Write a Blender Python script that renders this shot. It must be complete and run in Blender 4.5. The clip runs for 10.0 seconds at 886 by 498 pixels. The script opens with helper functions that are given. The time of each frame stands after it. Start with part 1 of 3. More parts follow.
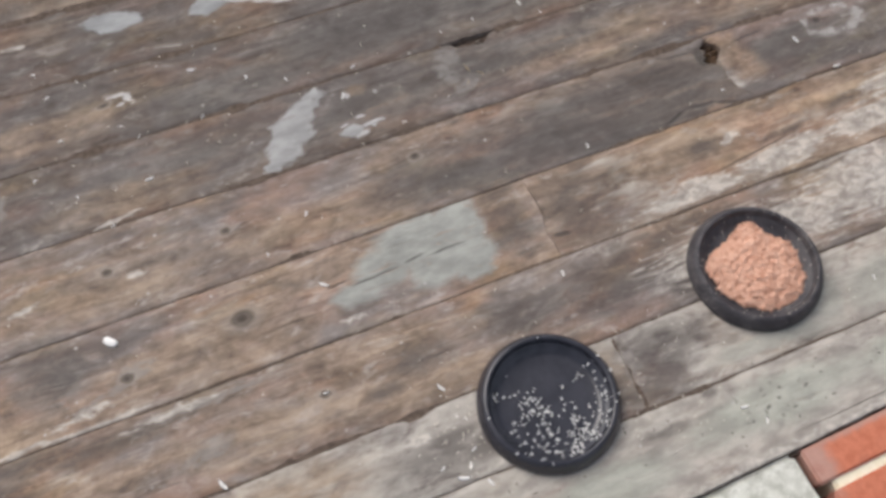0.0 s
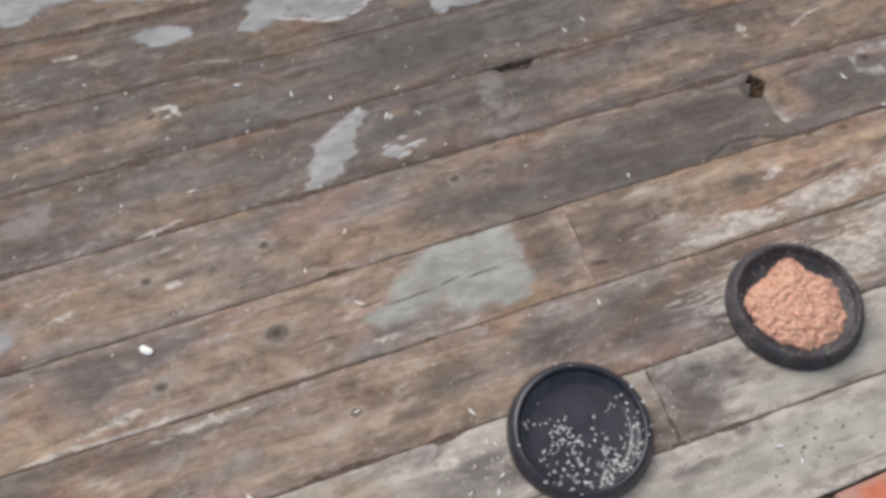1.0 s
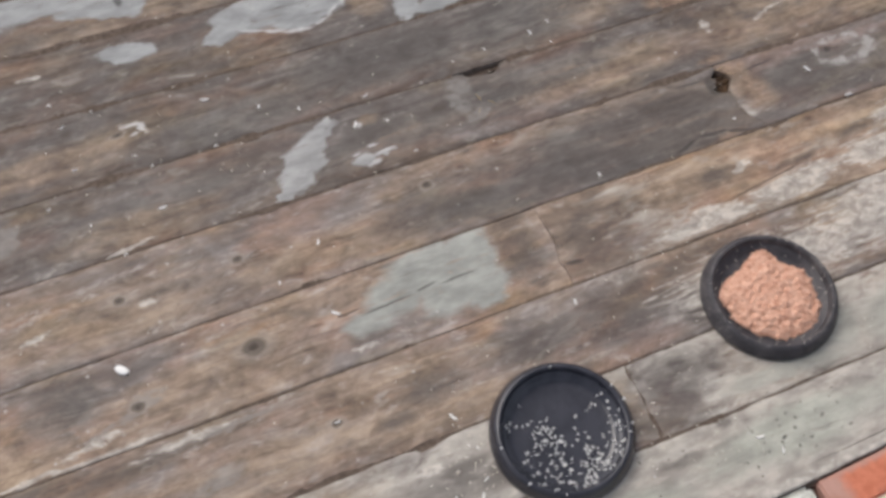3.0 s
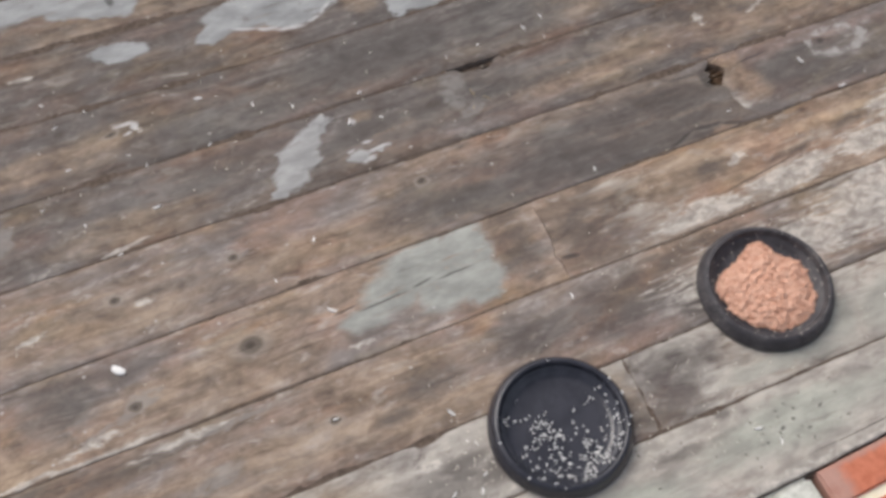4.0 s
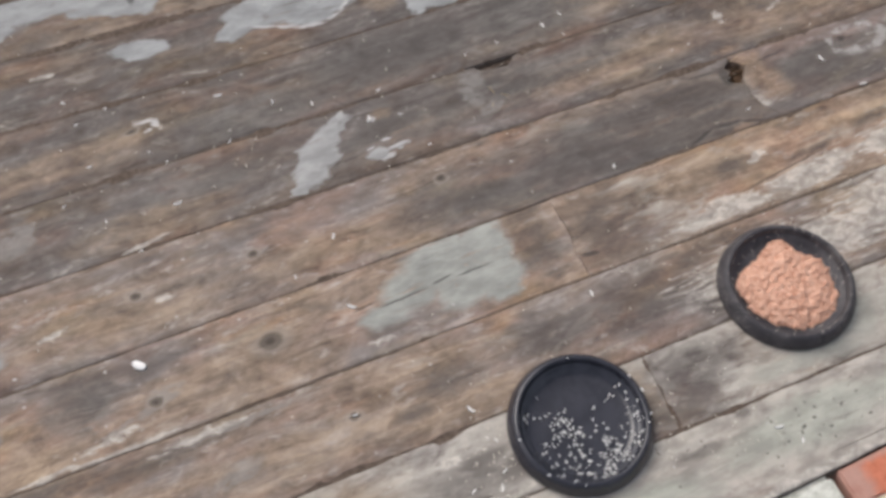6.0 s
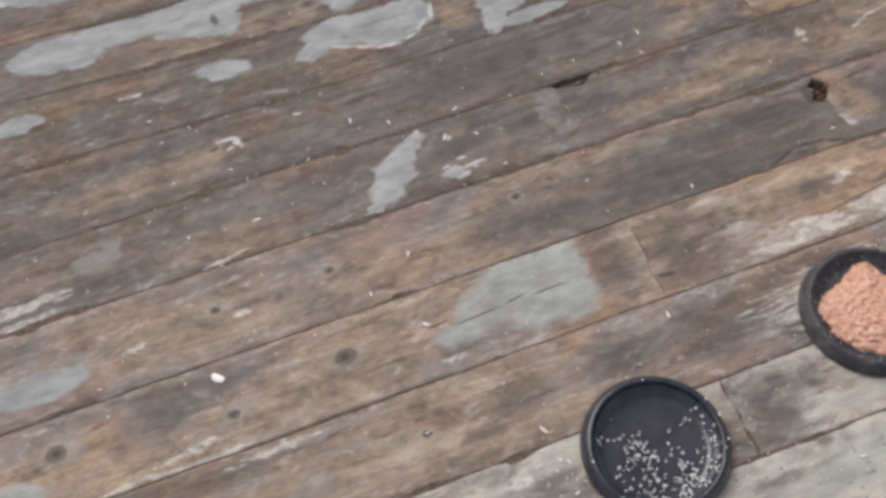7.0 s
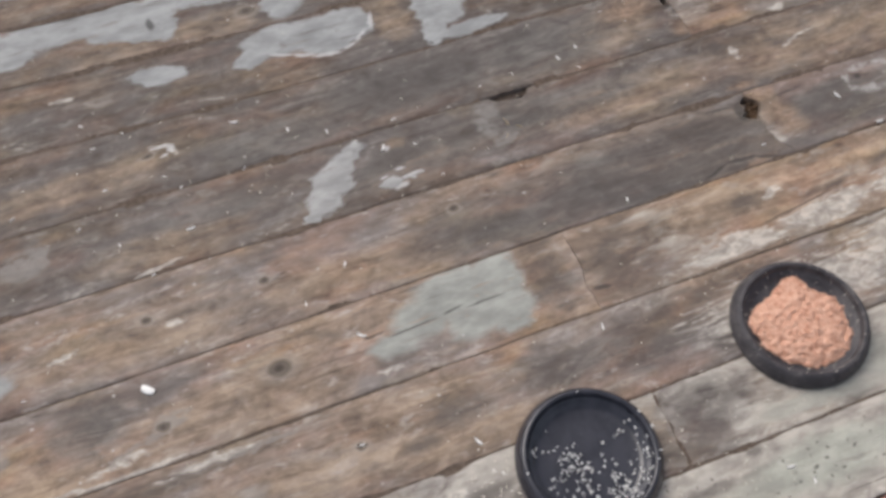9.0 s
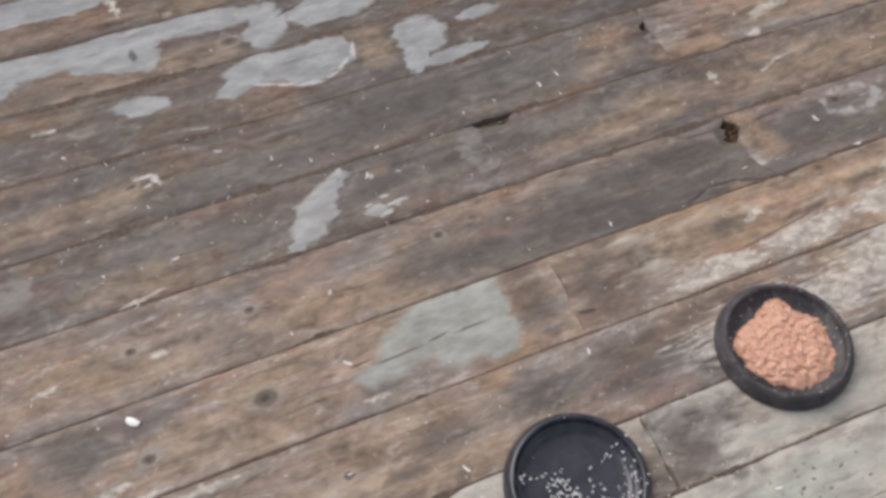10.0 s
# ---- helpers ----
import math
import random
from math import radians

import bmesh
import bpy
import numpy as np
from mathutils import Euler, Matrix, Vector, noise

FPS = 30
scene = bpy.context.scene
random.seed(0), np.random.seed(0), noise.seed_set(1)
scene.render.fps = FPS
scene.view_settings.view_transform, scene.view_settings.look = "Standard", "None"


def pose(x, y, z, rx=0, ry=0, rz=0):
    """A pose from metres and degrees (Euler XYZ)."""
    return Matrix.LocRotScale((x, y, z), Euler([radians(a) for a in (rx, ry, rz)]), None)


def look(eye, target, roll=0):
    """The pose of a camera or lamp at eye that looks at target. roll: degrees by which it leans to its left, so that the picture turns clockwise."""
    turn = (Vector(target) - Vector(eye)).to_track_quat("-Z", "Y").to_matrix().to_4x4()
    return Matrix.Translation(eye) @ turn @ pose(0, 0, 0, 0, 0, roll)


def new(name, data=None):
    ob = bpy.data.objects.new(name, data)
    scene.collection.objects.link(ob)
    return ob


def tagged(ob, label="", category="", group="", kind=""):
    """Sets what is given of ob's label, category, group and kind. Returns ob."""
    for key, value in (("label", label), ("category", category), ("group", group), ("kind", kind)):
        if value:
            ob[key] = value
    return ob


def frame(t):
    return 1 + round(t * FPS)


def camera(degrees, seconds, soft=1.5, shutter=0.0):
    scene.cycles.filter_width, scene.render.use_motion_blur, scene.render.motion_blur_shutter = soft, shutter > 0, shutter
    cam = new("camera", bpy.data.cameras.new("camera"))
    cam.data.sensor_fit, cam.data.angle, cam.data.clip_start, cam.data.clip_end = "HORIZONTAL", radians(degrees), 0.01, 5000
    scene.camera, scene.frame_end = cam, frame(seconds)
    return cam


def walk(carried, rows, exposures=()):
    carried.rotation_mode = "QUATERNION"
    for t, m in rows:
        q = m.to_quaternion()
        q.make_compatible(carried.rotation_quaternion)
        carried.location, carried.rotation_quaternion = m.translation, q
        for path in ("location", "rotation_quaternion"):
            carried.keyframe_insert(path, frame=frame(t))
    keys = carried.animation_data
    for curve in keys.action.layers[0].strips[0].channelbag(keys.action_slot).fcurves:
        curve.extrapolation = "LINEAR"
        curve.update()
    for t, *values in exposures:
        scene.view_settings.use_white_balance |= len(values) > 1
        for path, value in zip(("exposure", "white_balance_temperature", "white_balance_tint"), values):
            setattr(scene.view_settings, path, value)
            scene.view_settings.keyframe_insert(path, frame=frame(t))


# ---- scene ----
cam = camera(50.3, 10.0, soft=3.6)


PATH = [
    (0, (-0.213, -0.619, 1.239), (0.16, 0.183, -0.555), 2.8),
    (0.2, (-0.2146, -0.6194, 1.239), (0.1623, 0.205, -0.5442), 3.39),
    (0.3, (-0.2154, -0.6196, 1.239), (0.1531, 0.2282, -0.5388), 2.89),
    (0.5, (-0.217, -0.62, 1.239), (0.129, 0.25, -0.528), 2.0),
    (0.7, (-0.217, -0.6188, 1.2394), (0.1094, 0.2516, -0.5304), 1.3),
    (1, (-0.217, -0.617, 1.24), (0.104, 0.25, -0.534), 1.1),
    (1.5, (-0.215, -0.619, 1.238), (0.122, 0.246, -0.534), 1.4),
    (2, (-0.215, -0.616, 1.241), (0.134, 0.242, -0.532), 1.7),
    (2.5, (-0.215, -0.619, 1.237), (0.149, 0.241, -0.532), 1.8),
    (2.7, (-0.2155, -0.6195, 1.2362), (0.1543, 0.2429, -0.5323), 1.69),
    (3.8, (-0.2185, -0.6225, 1.2318), (0.1648, 0.246, -0.5337), 1.14),
    (4, (-0.219, -0.623, 1.231), (0.165, 0.236, -0.534), 1.3),
    (4.5, (-0.217, -0.622, 1.232), (0.171, 0.226, -0.538), 1.6),
    (5, (-0.217, -0.628, 1.226), (0.184, 0.212, -0.544), 1.8),
    (5.2, (-0.213, -0.624, 1.23), (0.188, 0.207, -0.545), 2.0),
    (6.3, (-0.236, -0.624, 1.228), (0.08, 0.274, -0.531), -2.4),
    (6.5, (-0.232, -0.624, 1.232), (0.046, 0.292, -0.524), -4.6),
    (6.8, (-0.232, -0.6228, 1.2326), (0.0154, 0.3171, -0.5156), -6.27),
    (7, (-0.232, -0.622, 1.233), (-0.004, 0.332, -0.51), -7.2),
    (7.5, (-0.226, -0.624, 1.228), (-0.007, 0.342, -0.51), -6.9),
    (7.7, (-0.2272, -0.6256, 1.2268), (0.0358, 0.3101, -0.5168), -4.43),
    (7.8, (-0.2278, -0.6264, 1.2262), (0.0588, 0.295, -0.5202), -3.02),
    (8, (-0.229, -0.628, 1.225), (0.078, 0.286, -0.527), -2.1),
    (8.5, (-0.227, -0.624, 1.231), (0.102, 0.297, -0.514), -1.4),
    (9, (-0.225, -0.623, 1.228), (0.126, 0.308, -0.506), -0.4),
    (9.5, (-0.222, -0.625, 1.23), (0.147, 0.319, -0.495), -0.1),
    (10, (-0.225, -0.622, 1.232), (0.173, 0.34, -0.476), 0.4),
]
walk(cam, [(t, look(eye, target, roll)) for t, eye, target, roll in PATH],
     exposures=[(0, 0.02, 6540, 11), (10, 0.03, 6540, 11)])

# ---- light: overcast daylight ----
world = bpy.data.worlds.new("overcast_sky")
scene.world = world
world.use_nodes = True
wn, wl = world.node_tree.nodes, world.node_tree.links
sky = wn.new("ShaderNodeTexSky")
sky.sky_type, sky.sun_disc = "NISHITA", False
sky.sun_elevation, sky.sun_rotation = radians(50), radians(-24)
sky.air_density, sky.dust_density, sky.ozone_density = 1.0, 4.0, 1.0
pale = wn.new("ShaderNodeHueSaturation")
pale.inputs["Saturation"].default_value = 0.52
wl.new(sky.outputs[0], pale.inputs["Color"])
wl.new(pale.outputs[0], wn["Background"].inputs[0])
wn["Background"].inputs[1].default_value = 0.15
sun_data = bpy.data.lights.new("sun", "SUN")
sun_data.energy, sun_data.angle, sun_data.color = 1.2, radians(50), (1.0, 0.975, 0.95)
sun = new("sun", sun_data)
# the sky's sun stands to the north-west, over the far side of the deck
sun.matrix_world = look((-0.81 * 3, 1.82 * 3, 2.37 * 3), (0, 0, 0))


# ---- node helpers ----
class Shader:
    """A material with short ways to add nodes."""

    def __init__(self, name, rough=0.7, spec=0.3):
        self.m = bpy.data.materials.new(name)
        self.m.use_nodes = True
        self.t = self.m.node_tree
        self.b = self.t.nodes["Principled BSDF"]
        self.b.inputs["Roughness"].default_value = rough
        self.b.inputs["Specular IOR Level"].default_value = spec

    def put(self, socket, v):
        if isinstance(v, bpy.types.NodeSocket):
            self.t.links.new(v, socket)
        elif isinstance(v, tuple) and len(v) == 3 and socket.type == "RGBA":
            socket.default_value = (*v, 1)
        else:
            socket.default_value = v

    def math(self, op, a, b=0.5, clamp=False):
        n = self.t.nodes.new("ShaderNodeMath")
        n.operation, n.use_clamp = op, clamp
        self.put(n.inputs[0], a), self.put(n.inputs[1], b)
        return n.outputs[0]

    def vec(self, op, a, b=(0, 0, 0)):
        n = self.t.nodes.new("ShaderNodeVectorMath")
        n.operation = op
        self.put(n.inputs[0], a)
        if op == "SCALE":
            self.put(n.inputs["Scale"], b)
        elif op != "LENGTH":
            self.put(n.inputs[1], b)
        return n.outputs["Value" if op == "LENGTH" else "Vector"]

    def position(self):
        return self.t.nodes.new("ShaderNodeTexCoord").outputs["Object"]

    def chance(self):
        return self.t.nodes.new("ShaderNodeObjectInfo").outputs["Random"]

    def noise(self, p, scale=(1, 1, 1), detail=4.0, rough=0.55, colour=False, warp=0.0):
        n = self.t.nodes.new("ShaderNodeTexNoise")
        n.inputs["Scale"].default_value = 1.0
        n.inputs["Detail"].default_value, n.inputs["Roughness"].default_value = detail, rough
        n.inputs["Distortion"].default_value = warp
        self.put(n.inputs["Vector"], self.vec("MULTIPLY", p, scale))
        return n.outputs["Color" if colour else "Fac"]

    def step(self, v, a, b):
        n = self.t.nodes.new("ShaderNodeMapRange")
        n.interpolation_type = "SMOOTHSTEP"
        self.put(n.inputs["Value"], v)
        n.inputs["From Min"].default_value, n.inputs["From Max"].default_value = min(a, b), max(a, b)
        n.inputs["To Min"].default_value, n.inputs["To Max"].default_value = (0, 1) if a < b else (1, 0)
        return n.outputs["Result"]

    def ramp(self, v, *stops):
        n = self.t.nodes.new("ShaderNodeValToRGB")
        while len(n.color_ramp.elements) < len(stops):
            n.color_ramp.elements.new(0.5)
        for e, (p, c) in zip(n.color_ramp.elements, stops):
            e.position, e.color = p, (*c, 1)
        self.put(n.inputs[0], v)
        return n.outputs[0]

    def mix(self, f, a, b, blend="MIX"):
        n = self.t.nodes.new("ShaderNodeMix")
        n.data_type, n.blend_type = "RGBA", blend
        self.put(n.inputs[0], f), self.put(n.inputs[6], a), self.put(n.inputs[7], b)
        return n.outputs[2]

    def blobs(self, p, spots):
        """The least distance, in radii, to a set of ellipses (x, y, rx, ry, degrees)."""
        least = None
        for x, y, rx, ry, turn in spots:
            n = self.t.nodes.new("ShaderNodeMapping")
            n.vector_type = "TEXTURE"
            n.inputs["Location"].default_value = (x, y, 0)
            n.inputs["Rotation"].default_value = (0, 0, radians(turn))
            n.inputs["Scale"].default_value = (rx, ry, 1)
            self.put(n.inputs["Vector"], p)
            d = self.vec("LENGTH", n.outputs[0])
            least = d if least is None else self.math("MINIMUM", least, d)
        return least

    def bump(self, h, strength=0.5, distance=0.002, under=None):
        n = self.t.nodes.new("ShaderNodeBump")
        n.inputs["Strength"].default_value, n.inputs["Distance"].default_value = strength, distance
        self.put(n.inputs["Height"], h)
        if under:
            self.put(n.inputs["Normal"], under)
        return n.outputs[0]

    def finish(self, colour=None, normal=None, rough=None):
        for k, v in (("Base Color", colour), ("Normal", normal), ("Roughness", rough)):
            if v is not None:
                self.put(self.b.inputs[k], v)
        return self.m


def wood(name, grey=0.5, light=1.0, film=0.0, paint=(), white=(), dark=(), knots=(), tint=(0.39, 0.385, 0.37), blur=0.0, tan=(), pits=(), drop=(), ash=(), rot=(), pale=(), whorl=()):
    """Weathered decking. grey: how far it has bleached; film: thin old paint left in the grain;
    paint, white, dark, tan, knots, pits, ash, rot, pale: flakes, scuffs, stained and darkened spots, raw wood,
    knots, cracks, greyed, rotten and chalky places as ellipses on the deck."""
    s = Shader(name, 0.7, 0.25)
    here = s.position()
    n = s.t.nodes.new("ShaderNodeCombineXYZ")
    r = s.chance()
    s.put(n.inputs[0], s.math("MULTIPLY", r, 37.0)), s.put(n.inputs[1], s.math("MULTIPLY", r, 11.0)), s.put(n.inputs[2], s.math("MULTIPLY", r, 5.0))
    p = s.vec("ADD", here, n.outputs[0])
    # the grain bends round the knots a little
    wave = s.noise(p, (5, 9, 1), 2, colour=True)
    p = s.vec("ADD", p, s.vec("MULTIPLY", s.vec("SUBTRACT", wave, (0.5, 0.5, 0.5)), (0.0, 0.03, 0)))
    grain = s.noise(p, (2.6, 42, 1), 6, 0.62)
    fibre = s.noise(p, (14, 260, 1), 3, 0.6)
    blotch = s.noise(p, (15, 29, 1), 7, 0.68, warp=0.5)
    mottle = s.noise(s.vec("ADD", p, (2, 6, 5)), (48, 74, 1), 4, 0.65, warp=0.6)
    broad = s.noise(p, (3.2, 9, 1), 4, 0.6, warp=0.5)
    v = s.math("ADD", s.math("ADD", s.math("MULTIPLY", grain, 0.28), s.math("MULTIPLY", mottle, 0.20)), s.math("ADD", s.math("MULTIPLY", fibre, 0.10), s.math("MULTIPLY", blotch, 0.42)))
    warm = s.ramp(v, (0.37, (0.072, 0.054, 0.042)), (0.455, (0.160, 0.118, 0.089)), (0.535, (0.262, 0.195, 0.146)), (0.63, (0.42, 0.332, 0.255)))
    cool = s.ramp(v, (0.37, (0.068, 0.057, 0.052)), (0.46, (0.130, 0.111, 0.101)), (0.54, (0.184, 0.160, 0.147)), (0.64, (0.322, 0.288, 0.268)))
    turn = s.math("ADD", s.math("ADD", s.math("MULTIPLY", broad, 1.0), s.math("MULTIPLY", blotch, 0.35)), grey - 1.17)
    c = s.mix(s.step(turn, -0.14, 0.14), warm, cool)
    # a reddish cast in places, an olive bloom in others
    c = s.mix(s.math("MULTIPLY", s.step(s.noise(p, (6, 16, 2), 4, 0.6), 0.46, 0.66), 0.65), c, s.mix(1.0, c, (1.18, 0.95, 0.86), "MULTIPLY"))
    c = s.mix(s.math("MULTIPLY", s.step(s.noise(s.vec("ADD", p, (3, 9, 1)), (5, 14, 2), 4, 0.6), 0.52, 0.70), 0.5), c, s.mix(1.0, c, (1.15, 1.08, 0.80), "MULTIPLY"))
    # rubbed pale scuffs and dark weather stains
    scuff = s.step(s.noise(s.vec("ADD", p, (1, 4, 2)), (24, 58, 1), 6, 0.68, warp=0.3), 0.555, 0.70)
    c = s.mix(s.math("MULTIPLY", scuff, 0.55), c, (0.39, 0.355, 0.325))
    stain = s.step(s.noise(s.vec("ADD", p, (8, 1, 3)), (10, 27, 1), 6, 0.66, warp=0.4), 0.57, 0.72)
    c = s.mix(s.math("MULTIPLY", stain, 0.5), c, (0.085, 0.076, 0.070))
    if light != 1.0:
        c = s.mix(1.0, c, (light, light, light), "MULTIPLY")
    # checks along the grain
    check = s.math("ABSOLUTE", s.math("SUBTRACT", s.noise(s.vec("ADD", p, (0, 0, 7)), (1.6, 34, 1), 3, 0.5), 0.5))
    check = s.math("MULTIPLY", s.step(check, 0.012, 0.003), s.step(s.noise(s.vec("ADD", p, (5, 2, 1)), (7, 11, 1), 2), 0.52, 0.62))
    c = s.mix(s.math("MULTIPLY", check, 0.45), c, (0.05, 0.036, 0.028))
    height = s.math("ADD", s.math("MULTIPLY", grain, 0.9), s.math("ADD", s.math("MULTIPLY", fibre, 0.45), s.math("MULTIPLY", check, -0.8)))
    # pale film left in the grain
    if film > 0:
        rub = s.math("ADD", s.math("MULTIPLY", s.noise(p, (13, 34, 1), 7, 0.70, warp=0.5), 0.7), s.math("MULTIPLY", s.noise(p, (4.0, 9, 1), 4), 0.3))
        f = s.step(rub, 0.63 - 0.28 * film - 0.06, 0.63 - 0.28 * film + 0.09)
        worn = s.mix(s.step(s.noise(p, (20, 46, 1), 6, 0.66), 0.32, 0.68), (0.315, 0.292, 0.256), (0.60, 0.558, 0.490))
        c = s.mix(s.math("MULTIPLY", f, 0.72), c, worn)
    # ragged places for everything with a shape of its own
    fray = s.vec("MULTIPLY", s.vec("SUBTRACT", s.noise(here, (42, 75, 1), 5, 0.62, colour=True), (0.5, 0.5, 0.5)), (0.040, 0.022, 0))
    fray2 = s.vec("MULTIPLY", s.vec("SUBTRACT", s.noise(here, (11, 16, 1), 2, 0.5, colour=True), (0.5, 0.5, 0.5)), (0.04, 0.03, 0))
    torn = s.vec("ADD", here, s.vec("ADD", fray, fray2))
    soft = s.vec("ADD", here, s.vec("SCALE", fray, 0.7))
    if tan:
        d = s.blobs(soft, tan)
        f = s.math("MULTIPLY", s.step(d, 1.4, 0.5), s.step(s.noise(here, (18, 40, 1), 5, 0.66), 0.25, 0.62))
        c = s.mix(s.math("MULTIPLY", f, 0.66), c, s.mix(s.step(v, 0.38, 0.62), (0.170, 0.122, 0.086), (0.44, 0.332, 0.236)))
    if ash:
        d = s.blobs(soft, ash)
        f = s.math("MULTIPLY", s.step(d, 1.3, 0.6), s.step(s.noise(here, (14, 60, 1), 5, 0.64), 0.28, 0.5))
        c = s.mix(s.math("MULTIPLY", f, 0.72), c, s.mix(s.step(v, 0.40, 0.60), (0.098, 0.088, 0.081), (0.185, 0.170, 0.155)))
    if pale:
        d = s.blobs(torn, pale)
        f = s.math("MULTIPLY", s.step(d, 1.25, 0.6), s.step(s.noise(here, (40, 70, 1), 5, 0.66), 0.30, 0.52))
        c = s.mix(s.math("MULTIPLY", f, 0.62), c, s.mix(mottle, (0.20, 0.185, 0.172), (0.33, 0.312, 0.290)))
    if whorl:
        d = s.blobs(s.vec("ADD", here, s.vec("SCALE", fray, 0.95)), whorl)
        f = s.math("MULTIPLY", s.step(s.math("ABSOLUTE", s.math("SUBTRACT", d, 0.9)), 0.30, 0.08), s.step(s.noise(here, (42, 42, 1), 4, 0.65), 0.42, 0.56))
        c = s.mix(s.math("MULTIPLY", f, 0.75), c, (0.40, 0.38, 0.355))
    if dark:
        d = s.blobs(soft, dark)
        f = s.math("MULTIPLY", s.step(d, 1.5, 0.35), s.step(s.noise(here, (22, 44, 1), 5, 0.65), 0.2, 0.55))
        c = s.mix(s.math("MULTIPLY", f, 0.68), c, s.mix(mottle, (0.060, 0.050, 0.046), (0.105, 0.090, 0.082)))
    if white:
        d = s.blobs(torn, white)
        d = s.math("ADD", d, s.math("MULTIPLY", s.math("SUBTRACT", s.noise(here, (18, 135, 1), 6, 0.66), 0.5), 2.4))
        f = s.math("MULTIPLY", s.step(d, 1.05, 0.62), 0.70)
        c = s.mix(f, c, s.mix(s.step(mottle, 0.32, 0.68), (0.31, 0.28, 0.25), (0.68, 0.63, 0.56)))
    if paint:
        d = s.blobs(torn, paint)
        f = s.step(d, 1.03, 0.97 - blur)
        scratch = s.math("MAXIMUM", s.step(s.noise(here, (8, 95, 1), 5, 0.62), 0.58, 0.68), s.step(s.noise(here, (26, 48, 1), 5, 0.68), 0.60, 0.70))
        coat = s.mix(s.step(s.noise(here, (16, 34, 1), 6, 0.66), 0.3, 0.7), tuple(0.74 * a for a in tint), tuple(1.18 * a for a in tint))
        rim = s.math("MULTIPLY", s.step(d, 0.86, 0.97), s.step(d, 1.03, 0.99))
        if blur < 0.2:
            coat = s.mix(s.math("MULTIPLY", rim, s.step(s.noise(here, (14, 14, 1), 2), 0.52, 0.68)), coat, (0.50, 0.50, 0.50))
        f = s.math("MULTIPLY", f, s.math("SUBTRACT", 1.0, s.math("MULTIPLY", scratch, 0.6)))
        c = s.mix(f, c, coat)
        height = s.math("ADD", height, s.math("MULTIPLY", f, 0.9))
    if knots:
        halo = s.blobs(soft, [(x, y, a * 2.0, b * 1.8, t) for x, y, a, b, t in knots])
        c = s.mix(s.math("MULTIPLY", s.step(halo, 1.1, 0.6), 0.5), c, (0.32, 0.275, 0.235))
        d = s.blobs(s.vec("ADD", here, s.vec("SCALE", fray, 0.3)), knots)
        rings = s.math("ADD", 0.5, s.math("MULTIPLY", s.math("SINE", s.math("MULTIPLY", s.math("ADD", d, s.math("MULTIPLY", mottle, 0.5)), 9.0)), 0.5))
        heart = s.mix(s.step(d, 0.55, 0.15), s.mix(rings, (0.088, 0.072, 0.058), (0.125, 0.101, 0.080)), (0.046, 0.036, 0.029))
        c = s.mix(s.math("MULTIPLY", s.step(d, 1.2, 0.7), 0.85), c, heart)
        height = s.math("SUBTRACT", height, s.math("MULTIPLY", s.step(d, 1.0, 0.4), 0.8))
    if drop:
        d = s.blobs(s.vec("ADD", here, s.vec("SCALE", fray, 0.55)), drop)
        c = s.mix(s.math("MULTIPLY", s.step(d, 1.2, 0.5), 0.74), c, (0.56, 0.545, 0.535))
    if rot:
        d = s.blobs(soft, rot)
        f = s.math("MULTIPLY", s.step(d, 1.45, 0.3), s.step(s.noise(here, (60, 90, 1), 4, 0.62), 0.2, 0.55))
        c = s.mix(s.math("MULTIPLY", f, 0.7), c, s.mix(s.step(mottle, 0.3, 0.7), (0.135, 0.084, 0.054), (0.37, 0.255, 0.180)))
    if pits:
        d = s.blobs(s.vec("ADD", here, s.vec("SCALE", fray, 0.25)), pits)
        f = s.math("MULTIPLY", s.step(d, 1.2, 0.5), 0.72)
        c = s.mix(f, c, (0.045, 0.042, 0.038))
        height = s.math("SUBTRACT", height, f)
    # grit and flecks of droppings
    cells = s.t.nodes.new("ShaderNodeTexVoronoi")
    cells.inputs["Scale"].default_value = 62.0
    s.put(cells.inputs["Vector"], here)
    few = s.t.nodes.new("ShaderNodeSeparateColor")
    s.put(few.inputs[0], cells.outputs["Color"])
    f = s.math("MULTIPLY", s.step(cells.outputs["Distance"], 0.20, 0.08), s.step(few.outputs[0], 0.94, 0.99))
    c = s.mix(s.math("MULTIPLY", f, 0.75), c, (0.50, 0.47, 0.44))
    return s.finish(c, s.bump(height, 0.55, 0.0022), s.math("ADD", 0.55, s.math("MULTIPLY", grain, 0.3)))


def speckled(name, a, b, scale, rough, spec=0.3, relief=0.001, flecks=None):
    s = Shader(name, rough, spec)
    p = s.position()
    f = s.noise(p, (scale, scale, scale), 6, 0.62)
    c = s.mix(s.step(f, 0.35, 0.65), a, b)
    c = s.mix(s.math("MULTIPLY", s.noise(p, (scale * 0.13,) * 3, 3), 0.5), c, tuple(0.75 * k for k in a))
    if flecks:
        colour, amount = flecks
        g = s.noise(p, (260, 260, 260), 3, 0.6)
        g2 = s.noise(p, (24, 24, 24), 3, 0.6)
        c = s.mix(s.math("MULTIPLY", s.step(s.math("ADD", g, s.math("MULTIPLY", g2, 0.5)), 0.98 - amount * 0.3, 1.05 - amount * 0.3), 0.6), c, colour)
        c = s.mix(s.math("MULTIPLY", s.step(g2, 0.45, 0.75), amount * 0.5), c, colour)
    return s.finish(c, s.bump(f, 0.5, relief), s.math("ADD", rough - 0.12, s.math("MULTIPLY", f, 0.24)))


